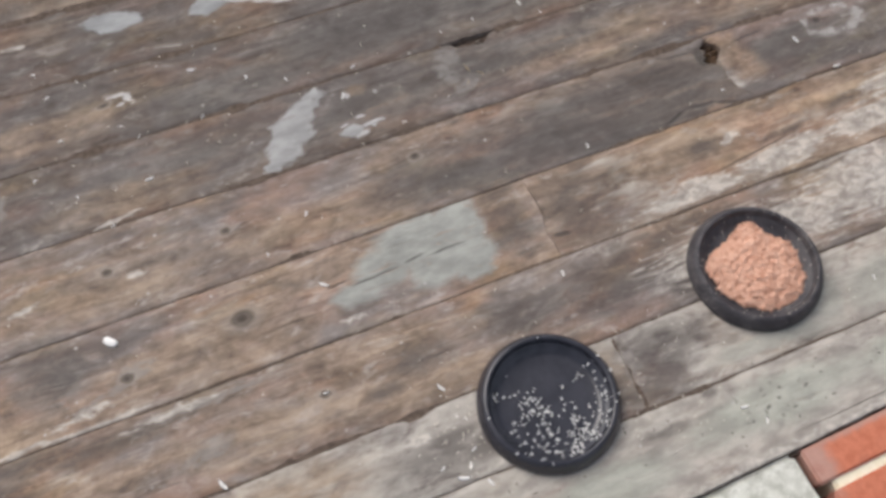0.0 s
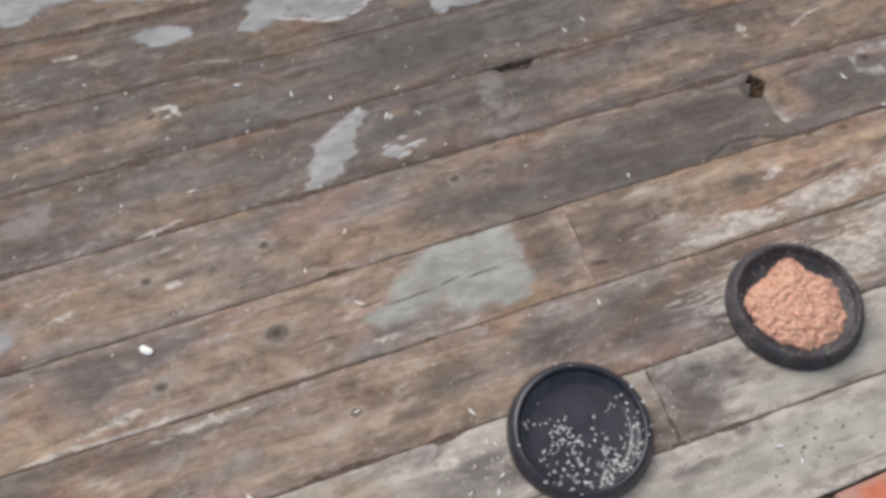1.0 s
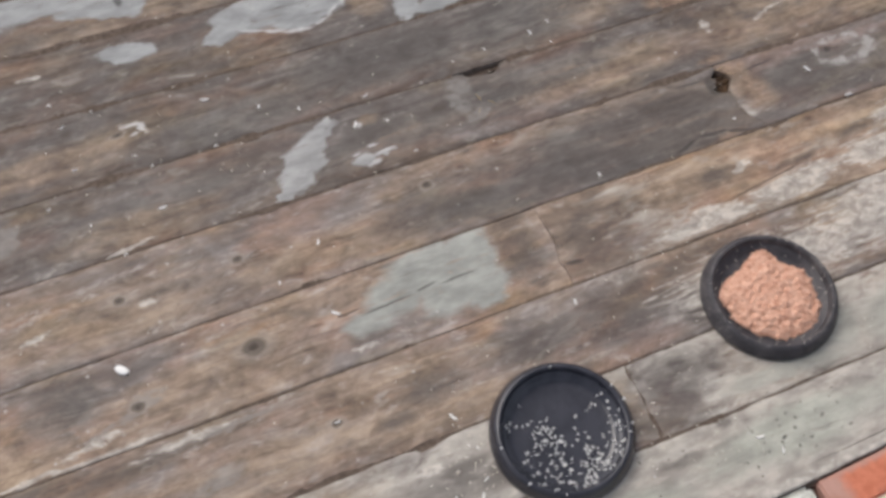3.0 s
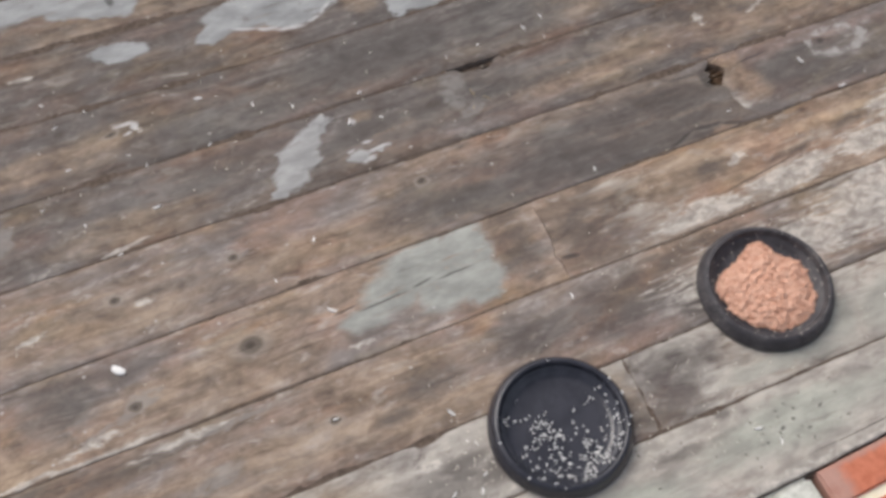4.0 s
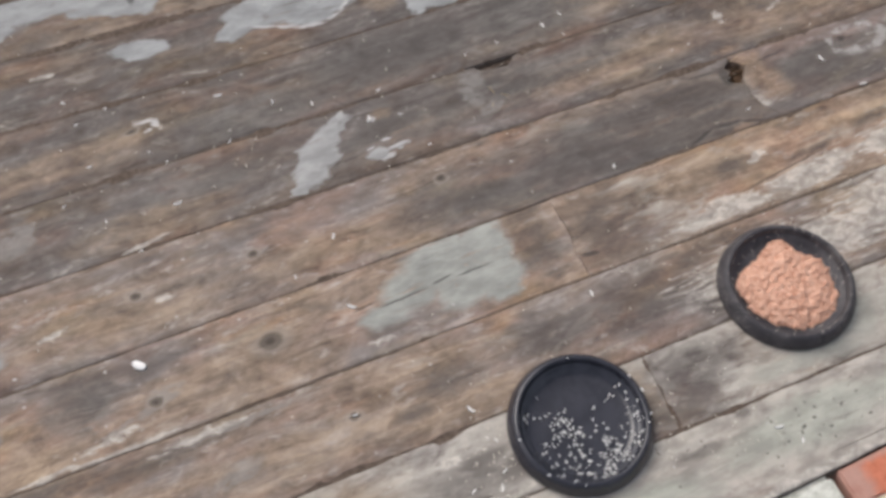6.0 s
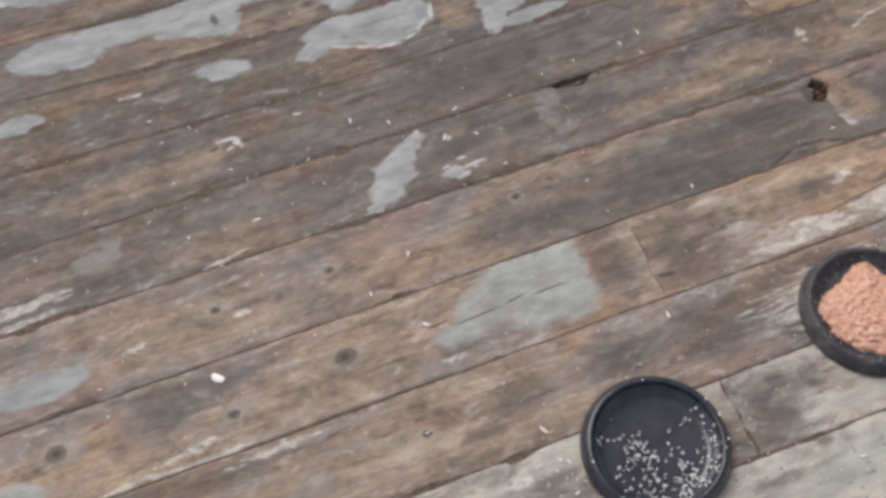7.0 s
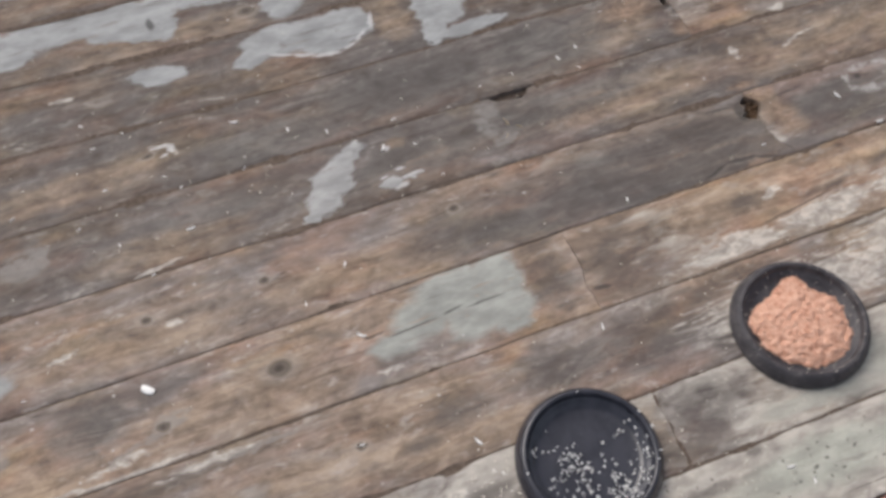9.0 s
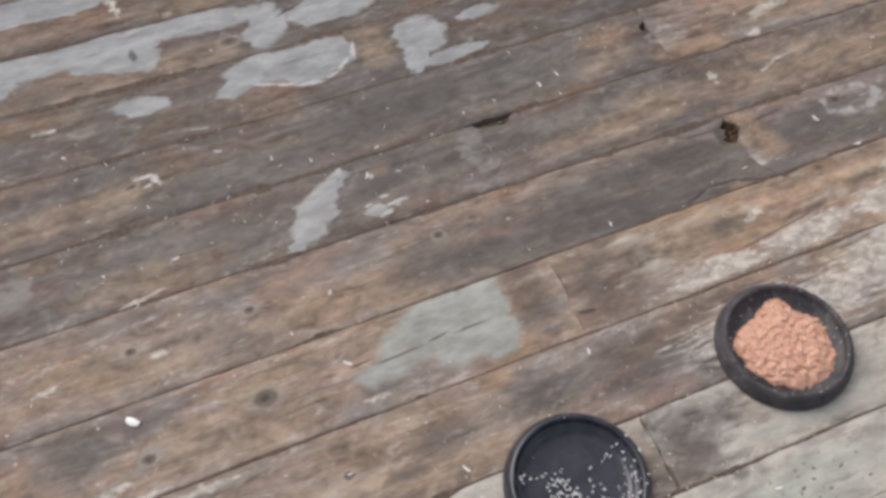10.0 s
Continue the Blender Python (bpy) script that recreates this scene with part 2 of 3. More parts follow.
def part(name, bm, material, parent=None, label=""):
    me = bpy.data.meshes.new(name)
    bm.to_mesh(me)
    bm.free()
    me.materials.append(material)
    ob = new(name, me)
    if parent:
        ob.parent = parent
    if label:
        ob["label"] = label
    return ob


def smooth(ob):
    ob.data.shade_smooth()
    return ob


# ---- deck ----
def seam(k, x):
    """The line between two rows of planks, which wander a little."""
    fixed = {-4: (-0.5300, 0.036, 0.0), -3: (-0.394, 0.0, 0.0), -2: (-0.280, 0.005, 0.0), -1: (-0.141, 0.0, 0.0), 0: (0.0, 0.0, 0.0), 1: (0.145, -0.012, 0.0),
             2: (0.281, -0.014, 0.0), 3: (0.418, -0.02, 0.03), 4: (0.562, -0.015, 0.05), 5: (0.700, -0.015, 0.04)}
    a, b, c = fixed.get(k, (0.700 + 0.142 * (k - 5), -0.01, 0.03))
    x = max(-0.8, min(1.1, x))
    return a + b * x + c * x * x


def joint(k, y, x):
    """Where the joint at x lies across row k: some run askew."""
    if k == -1 and abs(x - 0.205) < 0.01:
        return x + float(np.interp(y, (-0.137, -0.112, -0.097, -0.064, -0.03, 0.0), (-0.003, -0.004, -0.008, 0.002, -0.001, -0.004))) + 0.003 * noise.noise((y * 120, 3, 1))
    if k == 0 and abs(x - 0.592) < 0.01:
        return x + 0.02 * max(0.0, (0.05 - y) / 0.05) + 0.015 * math.exp(-((y - 0.106) / 0.018) ** 2) + 0.004 * noise.noise((y * 50, 7, 1))
    return x


def plank(k, xa, xb, material, parent, notches=(), worn_a=0.0, worn_b=0.0, seed=0.0, gap=0.0007, bite=None):
    """One plank of row k between two joints. notches: (x, half length, depth, side) rotted out of an edge."""
    bm = bmesh.new()
    # boards that meet askew overlap in plan here and are cut back to the joint below
    x_first, x_last = xa - (0.04 if k == -1 and xa > -1.9 else 0), xb + (0.03 if k == 0 and xb < 2.3 else 0)
    near = -4 <= k <= 5
    xs = [x_first]
    while xs[-1] < x_last - 0.012:
        xs.append(xs[-1] + (0.0075 if near and -0.85 < xs[-1] < 1.0 else 0.03))
    xs.append(x_last)
    xs = [xs[0], xs[0] + 0.002, xs[0] + 0.006] + xs[1:-1] + [xs[-1] - 0.006, xs[-1] - 0.002, xs[-1]]
    for x0, half, depth, side in notches:
        xs += [x0 + half * f for f in (-1.15, -1.0, -0.9, -0.75, -0.5, -0.25, 0, 0.25, 0.5, 0.75, 0.9, 1.0, 1.15)]
    xs = sorted(x for x in set(xs) if x_first <= x <= x_last)
    rows = []
    last = len(xs) - 1
    for i, x in enumerate(xs):
        lo, hi = seam(k, x) + gap, seam(k + 1, x) - gap
        lo += 0.0011 * noise.fractal((x * 16 + seed, 1.7, seed), 0.6, 2.1, 4) + 0.0004
        hi += 0.0011 * noise.fractal((x * 16 + seed, 8.1, seed), 0.6, 2.1, 4) - 0.0004
        if near:
            lo += 0.0007 * noise.noise((x * 95, 4.4, seed)) + 0.0042 * max(0.0, noise.noise((x * 38, 2.2, seed)) - 0.42)
            hi -= 0.0007 * noise.noise((x * 95, 6.6, seed)) + 0.0042 * max(0.0, noise.noise((x * 38, 9.2, seed)) - 0.42)
        for x0, half, depth, side in notches:
            w = max(0.0, 1 - (abs(x - x0) / half) ** 6) if abs(x - x0) < half else 0.0
            w *= 0.95 + 0.25 * noise.noise((x * 90, seed, 3))
            if side > 0:
                hi -= depth * w
            else:
                lo += depth * w
        across = [0, 0.0012, 0.004, 0.012] + [0.012 + (hi - lo - 0.024) * j / 25 for j in range(1, 25)] + [hi - lo - 0.012, hi - lo - 0.004, hi - lo - 0.0012, hi - lo]
        end = 1.0 if i in (0, last) else (0.35 if i in (1, last - 1) else 0.0)
        row = []
        for j, d in enumerate(across):
            y = lo + d
            e = min(d, hi - lo - d)
            z = -0.0011 * max(0.0, 1 - e / 0.003) ** 2 - 0.0004 * max(0.0, 1 - e / 0.014)
            z -= 0.0004 * end
            z += 0.0011 * noise.noise((x * 3, y * 22, seed)) + 0.0006 * noise.noise((x * 18, y * 70, seed))
            xx = x
            t = 2 * d / (hi - lo) - 1
            if i == 0:
                xx += 0.0013 * noise.fractal((y * 60, seed, 4), 0.6, 2, 3) + worn_a * abs(t) ** 3
            if i == last:
                xx += 0.0013 * noise.fractal((y * 60, seed, 9), 0.6, 2, 3) - worn_b * abs(t) ** 3
            if xa > -1.9:
                xx = max(xx, joint(k, y, xa) + 0.00004 * i)
            if xb < 2.3:
                xx = min(xx, joint(k, y, xb) - 0.00004 * (last - i))
            if bite:
                xx = min(xx, joint(k, y, xb) - 0.00004 * (last - i) - bite[2] * max(0.0, 1 - ((y - bite[0]) / bite[1]) ** 4) * (0.85 + 0.3 * noise.noise((y * 200, 1, seed))))
            row.append(bm.verts.new((xx, y, z)))
        rows.append(row)
    for a, b in zip(rows, rows[1:]):
        for j in range(len(a) - 1):
            bm.faces.new((a[j], b[j], b[j + 1], a[j + 1]))
    # the sides, down to the underside
    loop = [r[0] for r in rows] + rows[-1][1:] + [r[-1] for r in rows[-2::-1]] + rows[0][-2:0:-1]
    low = [bm.verts.new((v.co.x, v.co.y, -0.028)) for v in loop]
    for i in range(len(loop)):
        j = (i + 1) % len(loop)
        bm.faces.new((loop[i], low[i], low[j], loop[j]))
    bm.normal_update()
    return smooth(part("plank", bm, material, parent))


deck = tagged(new("floor"), "old weathered wooden deck of long planks with peeling grey paint", "deck", kind="structure")

PLAIN = wood("plank_far", 0.5, 0.9, 0.15)
# rows -4 and -3: bleached, with a rubbed pale film
W_EDGE = wood("plank_edge", 0.7, 1.36, 0.85, dark=[(0.36, -0.458, 0.016, 0.007, 10), (0.42, -0.46, 0.012, 0.005, 0), (0.37, -0.475, 0.010, 0.006, 40), (0.30, -0.43, 0.04, 0.006, 0), (0.30, -0.402, 0.012, 0.010, 0), (0.17, -0.455, 0.03, 0.012, 10), (0.22, -0.43, 0.05, 0.008, 0)],
              white=[(0.42, -0.506, 0.5, 0.006, 2)], pits=[(0.53, -0.4935, 0.17, 0.0011, 1.5), (0.365, -0.452, 0.005, 0.0025, 20), (0.40, -0.466, 0.004, 0.002, 0), (0.385, -0.446, 0.003, 0.002, 0), (0.43, -0.444, 0.004, 0.002, 30), (0.335, -0.462, 0.003, 0.002, 0), (0.46, -0.47, 0.004, 0.0015, 0)], paint=[(0.38, -0.45, 0.20, 0.040, 0), (0.62, -0.45, 0.16, 0.035, 0), (0.12, -0.47, 0.12, 0.04, 0), (0.40, -0.43, 0.08, 0.02, 0)], tint=(0.405, 0.402, 0.345), blur=0.6)
W_M3 = wood("plank_bleached", 0.6, 1.28, 0.65, paint=[(0.64, -0.35, 0.11, 0.05, 0), (0.42, -0.37, 0.12, 0.02, 0), (0.52, -0.34, 0.05, 0.04, 0)], dark=[(0.27, -0.32, 0.07, 0.03, 0), (0.47, -0.386, 0.02, 0.006, 0), (-0.04, -0.345, 0.11, 0.03, 0), (0.22, -0.36, 0.06, 0.03, 0)],
            white=[(-0.09, -0.318, 0.02, 0.012, 0), (0.02, -0.388, 0.05, 0.006, 0)], tan=[(-0.3, -0.33, 0.14, 0.04, 0), (0.19, -0.345, 0.02, 0.06, 0), (0.225, -0.378, 0.03, 0.014, 10)], tint=(0.37, 0.355, 0.308), blur=0.5)
# three of the dark ellipses follow the feed saucer's far left edge
W_M2 = wood("plank_tan", 0.50, 1.26, 0.12, dark=[(-0.05, -0.205, 0.05, 0.026, 0), (-0.11, -0.235, 0.03, 0.014, 0), (-0.55, -0.160, 0.14, 0.022, -5), (-0.64, -0.19, 0.08, 0.03, 0), (0.12, -0.20, 0.08, 0.03, 0), (0.54, -0.20, 0.035, 0.035, 30), (0.62, -0.235, 0.03, 0.014, 10), (0.26, -0.20, 0.10, 0.05, 0), (0.36, -0.17, 0.05, 0.02, 0), (0.44, -0.165, 0.05, 0.016, 0), (0.345, -0.225, 0.03, 0.05, 20)],
            pale=[(-0.36, -0.224, 0.040, 0.013, 10), (-0.33, -0.158, 0.08, 0.006, 3)], tan=[(-0.25, -0.23, 0.16, 0.035, 0), (-0.05, -0.25, 0.12, 0.02, 0), (0.62, -0.19, 0.08, 0.03, 0)], white=[(-0.37, -0.153, 0.09, 0.007, 3), (0.50, -0.22, 0.20, 0.05, 0), (0.72, -0.20, 0.16, 0.06, 0)], knots=[(-0.187, -0.209, 0.008, 0.006, 0)])
W_M1L = wood("plank_olive_patch", 0.46, 1.32, 0.06, paint=[(0.085, -0.035, 0.05, 0.055, 0), (0.085, -0.08, 0.044, 0.042, 0), (0.03, -0.08, 0.065, 0.048, 6), (0.075, -0.108, 0.040, 0.026, 0), (0.01, -0.04, 0.085, 0.055, 8), (0.03, -0.015, 0.095, 0.024, 0), (-0.05, -0.06, 0.06, 0.040, 8), (-0.09, -0.08, 0.055, 0.026, 8), (-0.74, -0.10, 0.06, 0.03, 0)],
             white=[(-0.50, -0.115, 0.06, 0.006, 0), (-0.52, -0.135, 0.14, 0.005, 0), (-0.11, -0.122, 0.02, 0.005, 0)],
             pale=[(-0.412, -0.080, 0.026, 0.012, 15), (-0.46, -0.100, 0.05, 0.007, 12), (-0.655, -0.052, 0.026, 0.022, 0)], ash=[(-0.53, -0.055, 0.06, 0.05, 0)], tan=[(-0.30, -0.09, 0.12, 0.04, 0), (-0.62, -0.115, 0.10, 0.02, 0)], dark=[(0.15, -0.06, 0.04, 0.06, 0), (-0.48, -0.03, 0.10, 0.02, 0)], pits=[(-0.065, -0.070, 0.04, 0.0018, 3), (0.0, -0.063, 0.018, 0.0022, 8), (0.05, -0.066, 0.032, 0.0018, 2), (-0.12, -0.062, 0.02, 0.002, 4)],
             knots=[(-0.259, -0.061, 0.018, 0.013, 0), (-0.43, -0.087, 0.010, 0.008, 0), (-0.674, -0.054, 0.016, 0.013, 0)], tint=(0.328, 0.330, 0.300), blur=0.45)
W_M1R = wood("plank_rubbed_edge", 0.32, 1.15, 0.25, white=[(0.45, -0.120, 0.11, 0.017, 2), (0.60, -0.110, 0.10, 0.022, 3), (0.76, -0.100, 0.12, 0.028, 3), (0.86, -0.05, 0.08, 0.03, 0), (0.54, -0.055, 0.016, 0.010, 20)], tan=[(0.45, -0.05, 0.12, 0.03, 0), (0.7, -0.03, 0.15, 0.02, 0)],
             dark=[(0.27, -0.08, 0.07, 0.06, 0), (0.75, -0.055, 0.05, 0.012, 5), (0.62, -0.075, 0.06, 0.006, 8), (0.49, -0.05, 0.03, 0.015, 0)], pits=[(0.217, -0.107, 0.016, 0.0038, -14), (0.56, -0.090, 0.09, 0.0018, 7)])
W_0L = wood("plank_sunken", 0.52, 1.2, 0.05, paint=[(-0.68, 0.05, 0.08, 0.026, 0), (-0.80, 0.06, 0.10, 0.03, 0)], white=[(-0.54, 0.062, 0.02, 0.006, 20), (-0.375, 0.064, 0.014, 0.005, 0)],
            tan=[(-0.45, 0.05, 0.16, 0.035, 0), (-0.15, 0.05, 0.10, 0.03, 0)], dark=[(0.36, 0.05, 0.26, 0.06, 0), (0.50, 0.07, 0.10, 0.06, 0), (0.40, 0.03, 0.2, 0.04, 0), (0.08, 0.05, 0.12, 0.03, 0)],
            pits=[(0.475, 0.012, 0.028, 0.0032, 18), (0.525, 0.018, 0.028, 0.0032, -4), (0.566, 0.009, 0.022, 0.0040, -16), (0.535, 0.118, 0.03, 0.002, -3), (0.57, 0.10, 0.012, 0.02, 0)], knots=[(-0.242, 0.081, 0.008, 0.006, 0), (-0.418, 0.079, 0.008, 0.006, 0), (0.065, 0.098, 0.008, 0.006, 0)], tint=(0.30, 0.30, 0.29), blur=0.3, ash=[(0.40, 0.06, 0.20, 0.075, 0), (0.16, 0.03, 0.12, 0.03, 0)], rot=[(0.545, 0.005, 0.036, 0.007, 8)])
W_0R = wood("plank_reddish_end", 0.55, 1.0, 0.1, whorl=[(0.788, 0.092, 0.024, 0.026, 0), (0.822, 0.092, 0.050, 0.028, -8)], pale=[(0.80, 0.072, 0.03, 0.008, -8)], pits=[(0.790, 0.098, 0.007, 0.006, 0), (0.66, 0.112, 0.04, 0.0015, 4)],
            tan=[(0.615, 0.10, 0.028, 0.045, 0), (0.64, 0.06, 0.03, 0.03, 0)], dark=[(0.72, 0.06, 0.06, 0.03, 0)], ash=[(0.72, 0.075, 0.07, 0.03, 0)], rot=[(0.612, 0.122, 0.030, 0.014, 0), (0.630, 0.068, 0.028, 0.030, 0)])
W_1 = wood("plank_flaked", 0.54, 0.85, 0.04, drop=[(0.028, 0.182, 0.018, 0.0035, 8), (0.006, 0.166, 0.014, 0.004, 15), (-0.017, 0.190, 0.008, 0.003, 20), (0.006, 0.243, 0.006, 0.006, 0), (0.012, 0.197, 0.01, 0.003, 0)], paint=[(-0.048, 0.256, 0.024, 0.018, 40), (-0.078, 0.236, 0.040, 0.022, 25), (-0.096, 0.212, 0.032, 0.032, 0), (-0.113, 0.184, 0.034, 0.030, 20), (-0.140, 0.156, 0.022, 0.013, 30), (-0.008, 0.178, 0.022, 0.016, 0), (0.03, 0.181, 0.022, 0.005, 5)],
           pale=[(-0.575, 0.230, 0.034, 0.026, 0), (-0.545, 0.245, 0.014, 0.03, 0), (0.184, 0.256, 0.018, 0.016, 0), (0.168, 0.222, 0.015, 0.024, 10), (0.19, 0.19, 0.02, 0.012, 30)], white=[(-0.40, 0.155, 0.05, 0.005, 10), (-0.70, 0.19, 0.10, 0.010, 0), (-0.70, 0.165, 0.06, 0.006, 0), (0.62, 0.215, 0.010, 0.018, 10), (0.75, 0.21, 0.05, 0.004, 12)],
           tan=[(0.42, 0.20, 0.16, 0.04, 0), (0.75, 0.20, 0.16, 0.055, 0), (0.90, 0.19, 0.16, 0.06, 0), (0.02, 0.248, 0.02, 0.010, 0), (-0.36, 0.19, 0.12, 0.03, 0)], dark=[(-0.56, 0.268, 0.02, 0.008, 0), (0.02, 0.222, 0.05, 0.02, 0), (0.60, 0.235, 0.014, 0.02, 0), (0.235, 0.262, 0.04, 0.006, 0), (-0.2, 0.25, 0.08, 0.02, 0)], tint=(0.350, 0.346, 0.336), blur=0.20, ash=[(0.05, 0.205, 0.11, 0.035, 0), (0.30, 0.225, 0.16, 0.03, 0), (-0.28, 0.23, 0.10, 0.025, 0)], rot=[(0.60, 0.150, 0.03, 0.008, 0)])
W_2L = wood("plank_greybrown", 0.58, 0.76, 0.03, drop=[(-0.330, 0.374, 0.020, 0.003, 0), (-0.316, 0.366, 0.007, 0.008, 20), (-0.33, 0.357, 0.010, 0.002, 20)], tan=[(-0.48, 0.345, 0.16, 0.03, 0), (0.45, 0.34, 0.08, 0.04, 0)], white=[(-0.335, 0.373, 0.026, 0.004, 5), (-0.318, 0.364, 0.009, 0.009, 0)], dark=[(0.1, 0.36, 0.12, 0.04, 0), (0.55, 0.290, 0.02, 0.008, 0)], knots=[(-0.355, 0.364, 0.011, 0.004, 10)], ash=[(0.08, 0.35, 0.16, 0.05, 0), (0.33, 0.345, 0.13, 0.055, 0), (-0.15, 0.32, 0.10, 0.04, 0)], rot=[(0.50, 0.375, 0.055, 0.028, 0), (0.568, 0.30, 0.022, 0.018, 0)])
W_2R = wood("plank_rubbed", 0.42, 1.12, 0.15, tan=[(0.85, 0.33, 0.15, 0.04, 0)], white=[(0.745, 0.287, 0.02, 0.010, 20), (0.80, 0.33, 0.06, 0.008, 10)])
W_3 = wood("plank_grey_flakes", 0.52, 0.74, 0.03, drop=[(-0.096, 0.491, 0.022, 0.0040, -22), (-0.062, 0.479, 0.022, 0.0050, -18), (-0.022, 0.465, 0.030, 0.0048, -8), (0.018, 0.469, 0.016, 0.0042, 18), (0.044, 0.486, 0.016, 0.0042, 42), (0.070, 0.512, 0.005, 0.020, -18), (-0.09, 0.562, 0.02, 0.003, 0)], tan=[(0.105, 0.50, 0.03, 0.05, 0)], paint=[(-0.02, 0.498, 0.062, 0.030, -8), (-0.06, 0.522, 0.105, 0.038, -3), (0.025, 0.518, 0.052, 0.042, -15), (-0.14, 0.503, 0.040, 0.020, 15), (-0.302, 0.524, 0.050, 0.020, -12),
           (0.190, 0.500, 0.052, 0.050, 0), (0.235, 0.437, 0.062, 0.016, 6), (0.163, 0.455, 0.028, 0.038, 0), (0.305, 0.515, 0.045, 0.016, 8), (-0.66, 0.535, 0.05, 0.022, 0)],
           dark=[(-0.17, 0.44, 0.03, 0.008, 0), (0.27, 0.487, 0.03, 0.006, 5)], white=[(-0.465, 0.525, 0.02, 0.006, 0)], tint=(0.312, 0.316, 0.312), blur=0.14)
W_4 = wood("plank_big_flake", 0.52, 0.80, 0.03, tan=[(-0.36, 0.59, 0.08, 0.025, 0), (-0.18, 0.60, 0.08, 0.03, 0)], pits=[(-0.291, 0.640, 0.007, 0.017, 0), (-0.01, 0.645, 0.03, 0.003, 20), (0.11, 0.65, 0.012, 0.008, 10)], paint=[(-0.57, 0.668, 0.10, 0.042, -6), (-0.40, 0.684, 0.15, 0.040, -4), (-0.275, 0.652, 0.038, 0.056, 0), (-0.17, 0.676, 0.12, 0.032, -4), (-0.055, 0.625, 0.040, 0.06, -20), (0.06, 0.622, 0.085, 0.034, -4), (-0.78, 0.66, 0.06, 0.03, 0), (-0.345, 0.648, 0.072, 0.036, -10), (-0.31, 0.628, 0.045, 0.026, -8)],
           knots=[(-0.126, 0.610, 0.016, 0.010, 0)], dark=[(-0.10, 0.60, 0.03, 0.02, 0)], tint=(0.312, 0.316, 0.312), blur=0.14)
W_5 = wood("plank_top_flake", 0.52, 0.75, 0.03, paint=[(-0.47, 0.832, 0.20, 0.050, -5), (-0.22, 0.825, 0.06, 0.03, 0)], white=[(-0.30, 0.77, 0.008, 0.03, 0)], tint=(0.275, 0.278, 0.275))

BOARDS = [(-4, [-2.0, 2.4], [W_EDGE]), (-3, [-2.0, 0.212, 2.4], [W_M3, W_M3]), (-2, [-2.0, 2.4], [W_M2]), (-1, [-2.0, 0.205, 2.4], [W_M1L, W_M1R]),
          (0, [-2.0, 0.592, 2.4], [W_0L, W_0R]), (1, [-2.0, 2.4], [W_1]), (2, [-2.0, 0.576, 2.4], [W_2L, W_2R]), (3, [-2.0, 1.33, 2.4], [W_3, PLAIN]),
          (4, [-2.0, 0.95, 2.4], [W_4, PLAIN]), (5, [-2.0, 0.2, 2.4], [W_5, PLAIN])] + [(k, [-2.0, 0.2 + 0.375 * (k % 3), 2.4], [PLAIN, PLAIN]) for k in range(6, 14)]
NOTCHES = {(1, 0): [(0.232, 0.034, 0.0140, 1)], (2, 0): [(0.235, 0.028, 0.002, -1)], (0, 0): [(0.545, 0.030, 0.004, 1)]}
BITES = {(0, 0): (0.103, 0.024, 0.034), (2, 0): (0.366, 0.014, 0.016)}
for k, cuts, mats in BOARDS:
    for i, m in enumerate(mats):
        plank(k, cuts[i] + (0.0002 if i else 0), cuts[i + 1] - (0.0002 if i + 1 < len(mats) else 0), m, deck, NOTCHES.get((k, i), ()),
              0.001 if i else 0.0, 0.005 if (k, i) == (0, 0) else 0.001, k * 3.7 + i * 11.3, 0.0007, BITES.get((k, i)))

DIRT = speckled("joint_dirt", (0.082, 0.060, 0.046), (0.165, 0.125, 0.097), 120, 0.95, relief=0.002)
bm = bmesh.new()
for k in range(-4, 13):
    xs = [-2.0 + 0.02 * i for i in range(221)]
    strip = [[bm.verts.new((x, seam(k, x) + d * (0.4 if k == -4 else 1) - (0.002 if k == -4 else 0), (-0.010 if k == -4 else -0.009 if k == 2 and 0.19 < x < 0.27 else 0) - (0.0008 if k > 1 else 0.0010 if k == 1 else 0.0014) + 0.0014 * noise.noise((x * 9, k * 3.1, 0)) + 0.001 * noise.noise((x * 60, k * 3.1, d * 90)))) for d in (-0.008, 0.0, 0.008)] for x in xs]
    for a, c in zip(strip, strip[1:]):
        if c[0].co.x - a[0].co.x < 0.03:
            bm.faces.new((a[0], c[0], c[1], a[1])), bm.faces.new((a[1], c[1], c[2], a[2]))
for k, x, y0, y1 in ((-3, 0.212, -0.388, -0.286), (-1, 0.205, -0.135, -0.005), (0, 0.592, 0.004, 0.068), (0, 0.592, 0.128, 0.132), (2, 0.576, 0.285, 0.345), (2, 0.576, 0.385, 0.412)):
    ys = [y0 + (y1 - y0) * i / 10 for i in range(11)]
    strip = [[bm.verts.new((joint(k, y, x) + d, y, (-0.0001 if k == -3 else -0.0024 if k == -1 else -0.0008) + 0.0005 * noise.noise((x * 40, y * 60, d * 90)))) for d in (-0.0035, 0.0, 0.0035)] for y in ys]
    for a, c in zip(strip, strip[1:]):
        bm.faces.new((a[1], c[1], c[0], a[0])), bm.faces.new((a[2], c[2], c[1], a[1]))
dirt = tagged(part("joint_dirt", bm, DIRT), "dark dirt packed into the joints between planks", "dirt", kind="stuff")

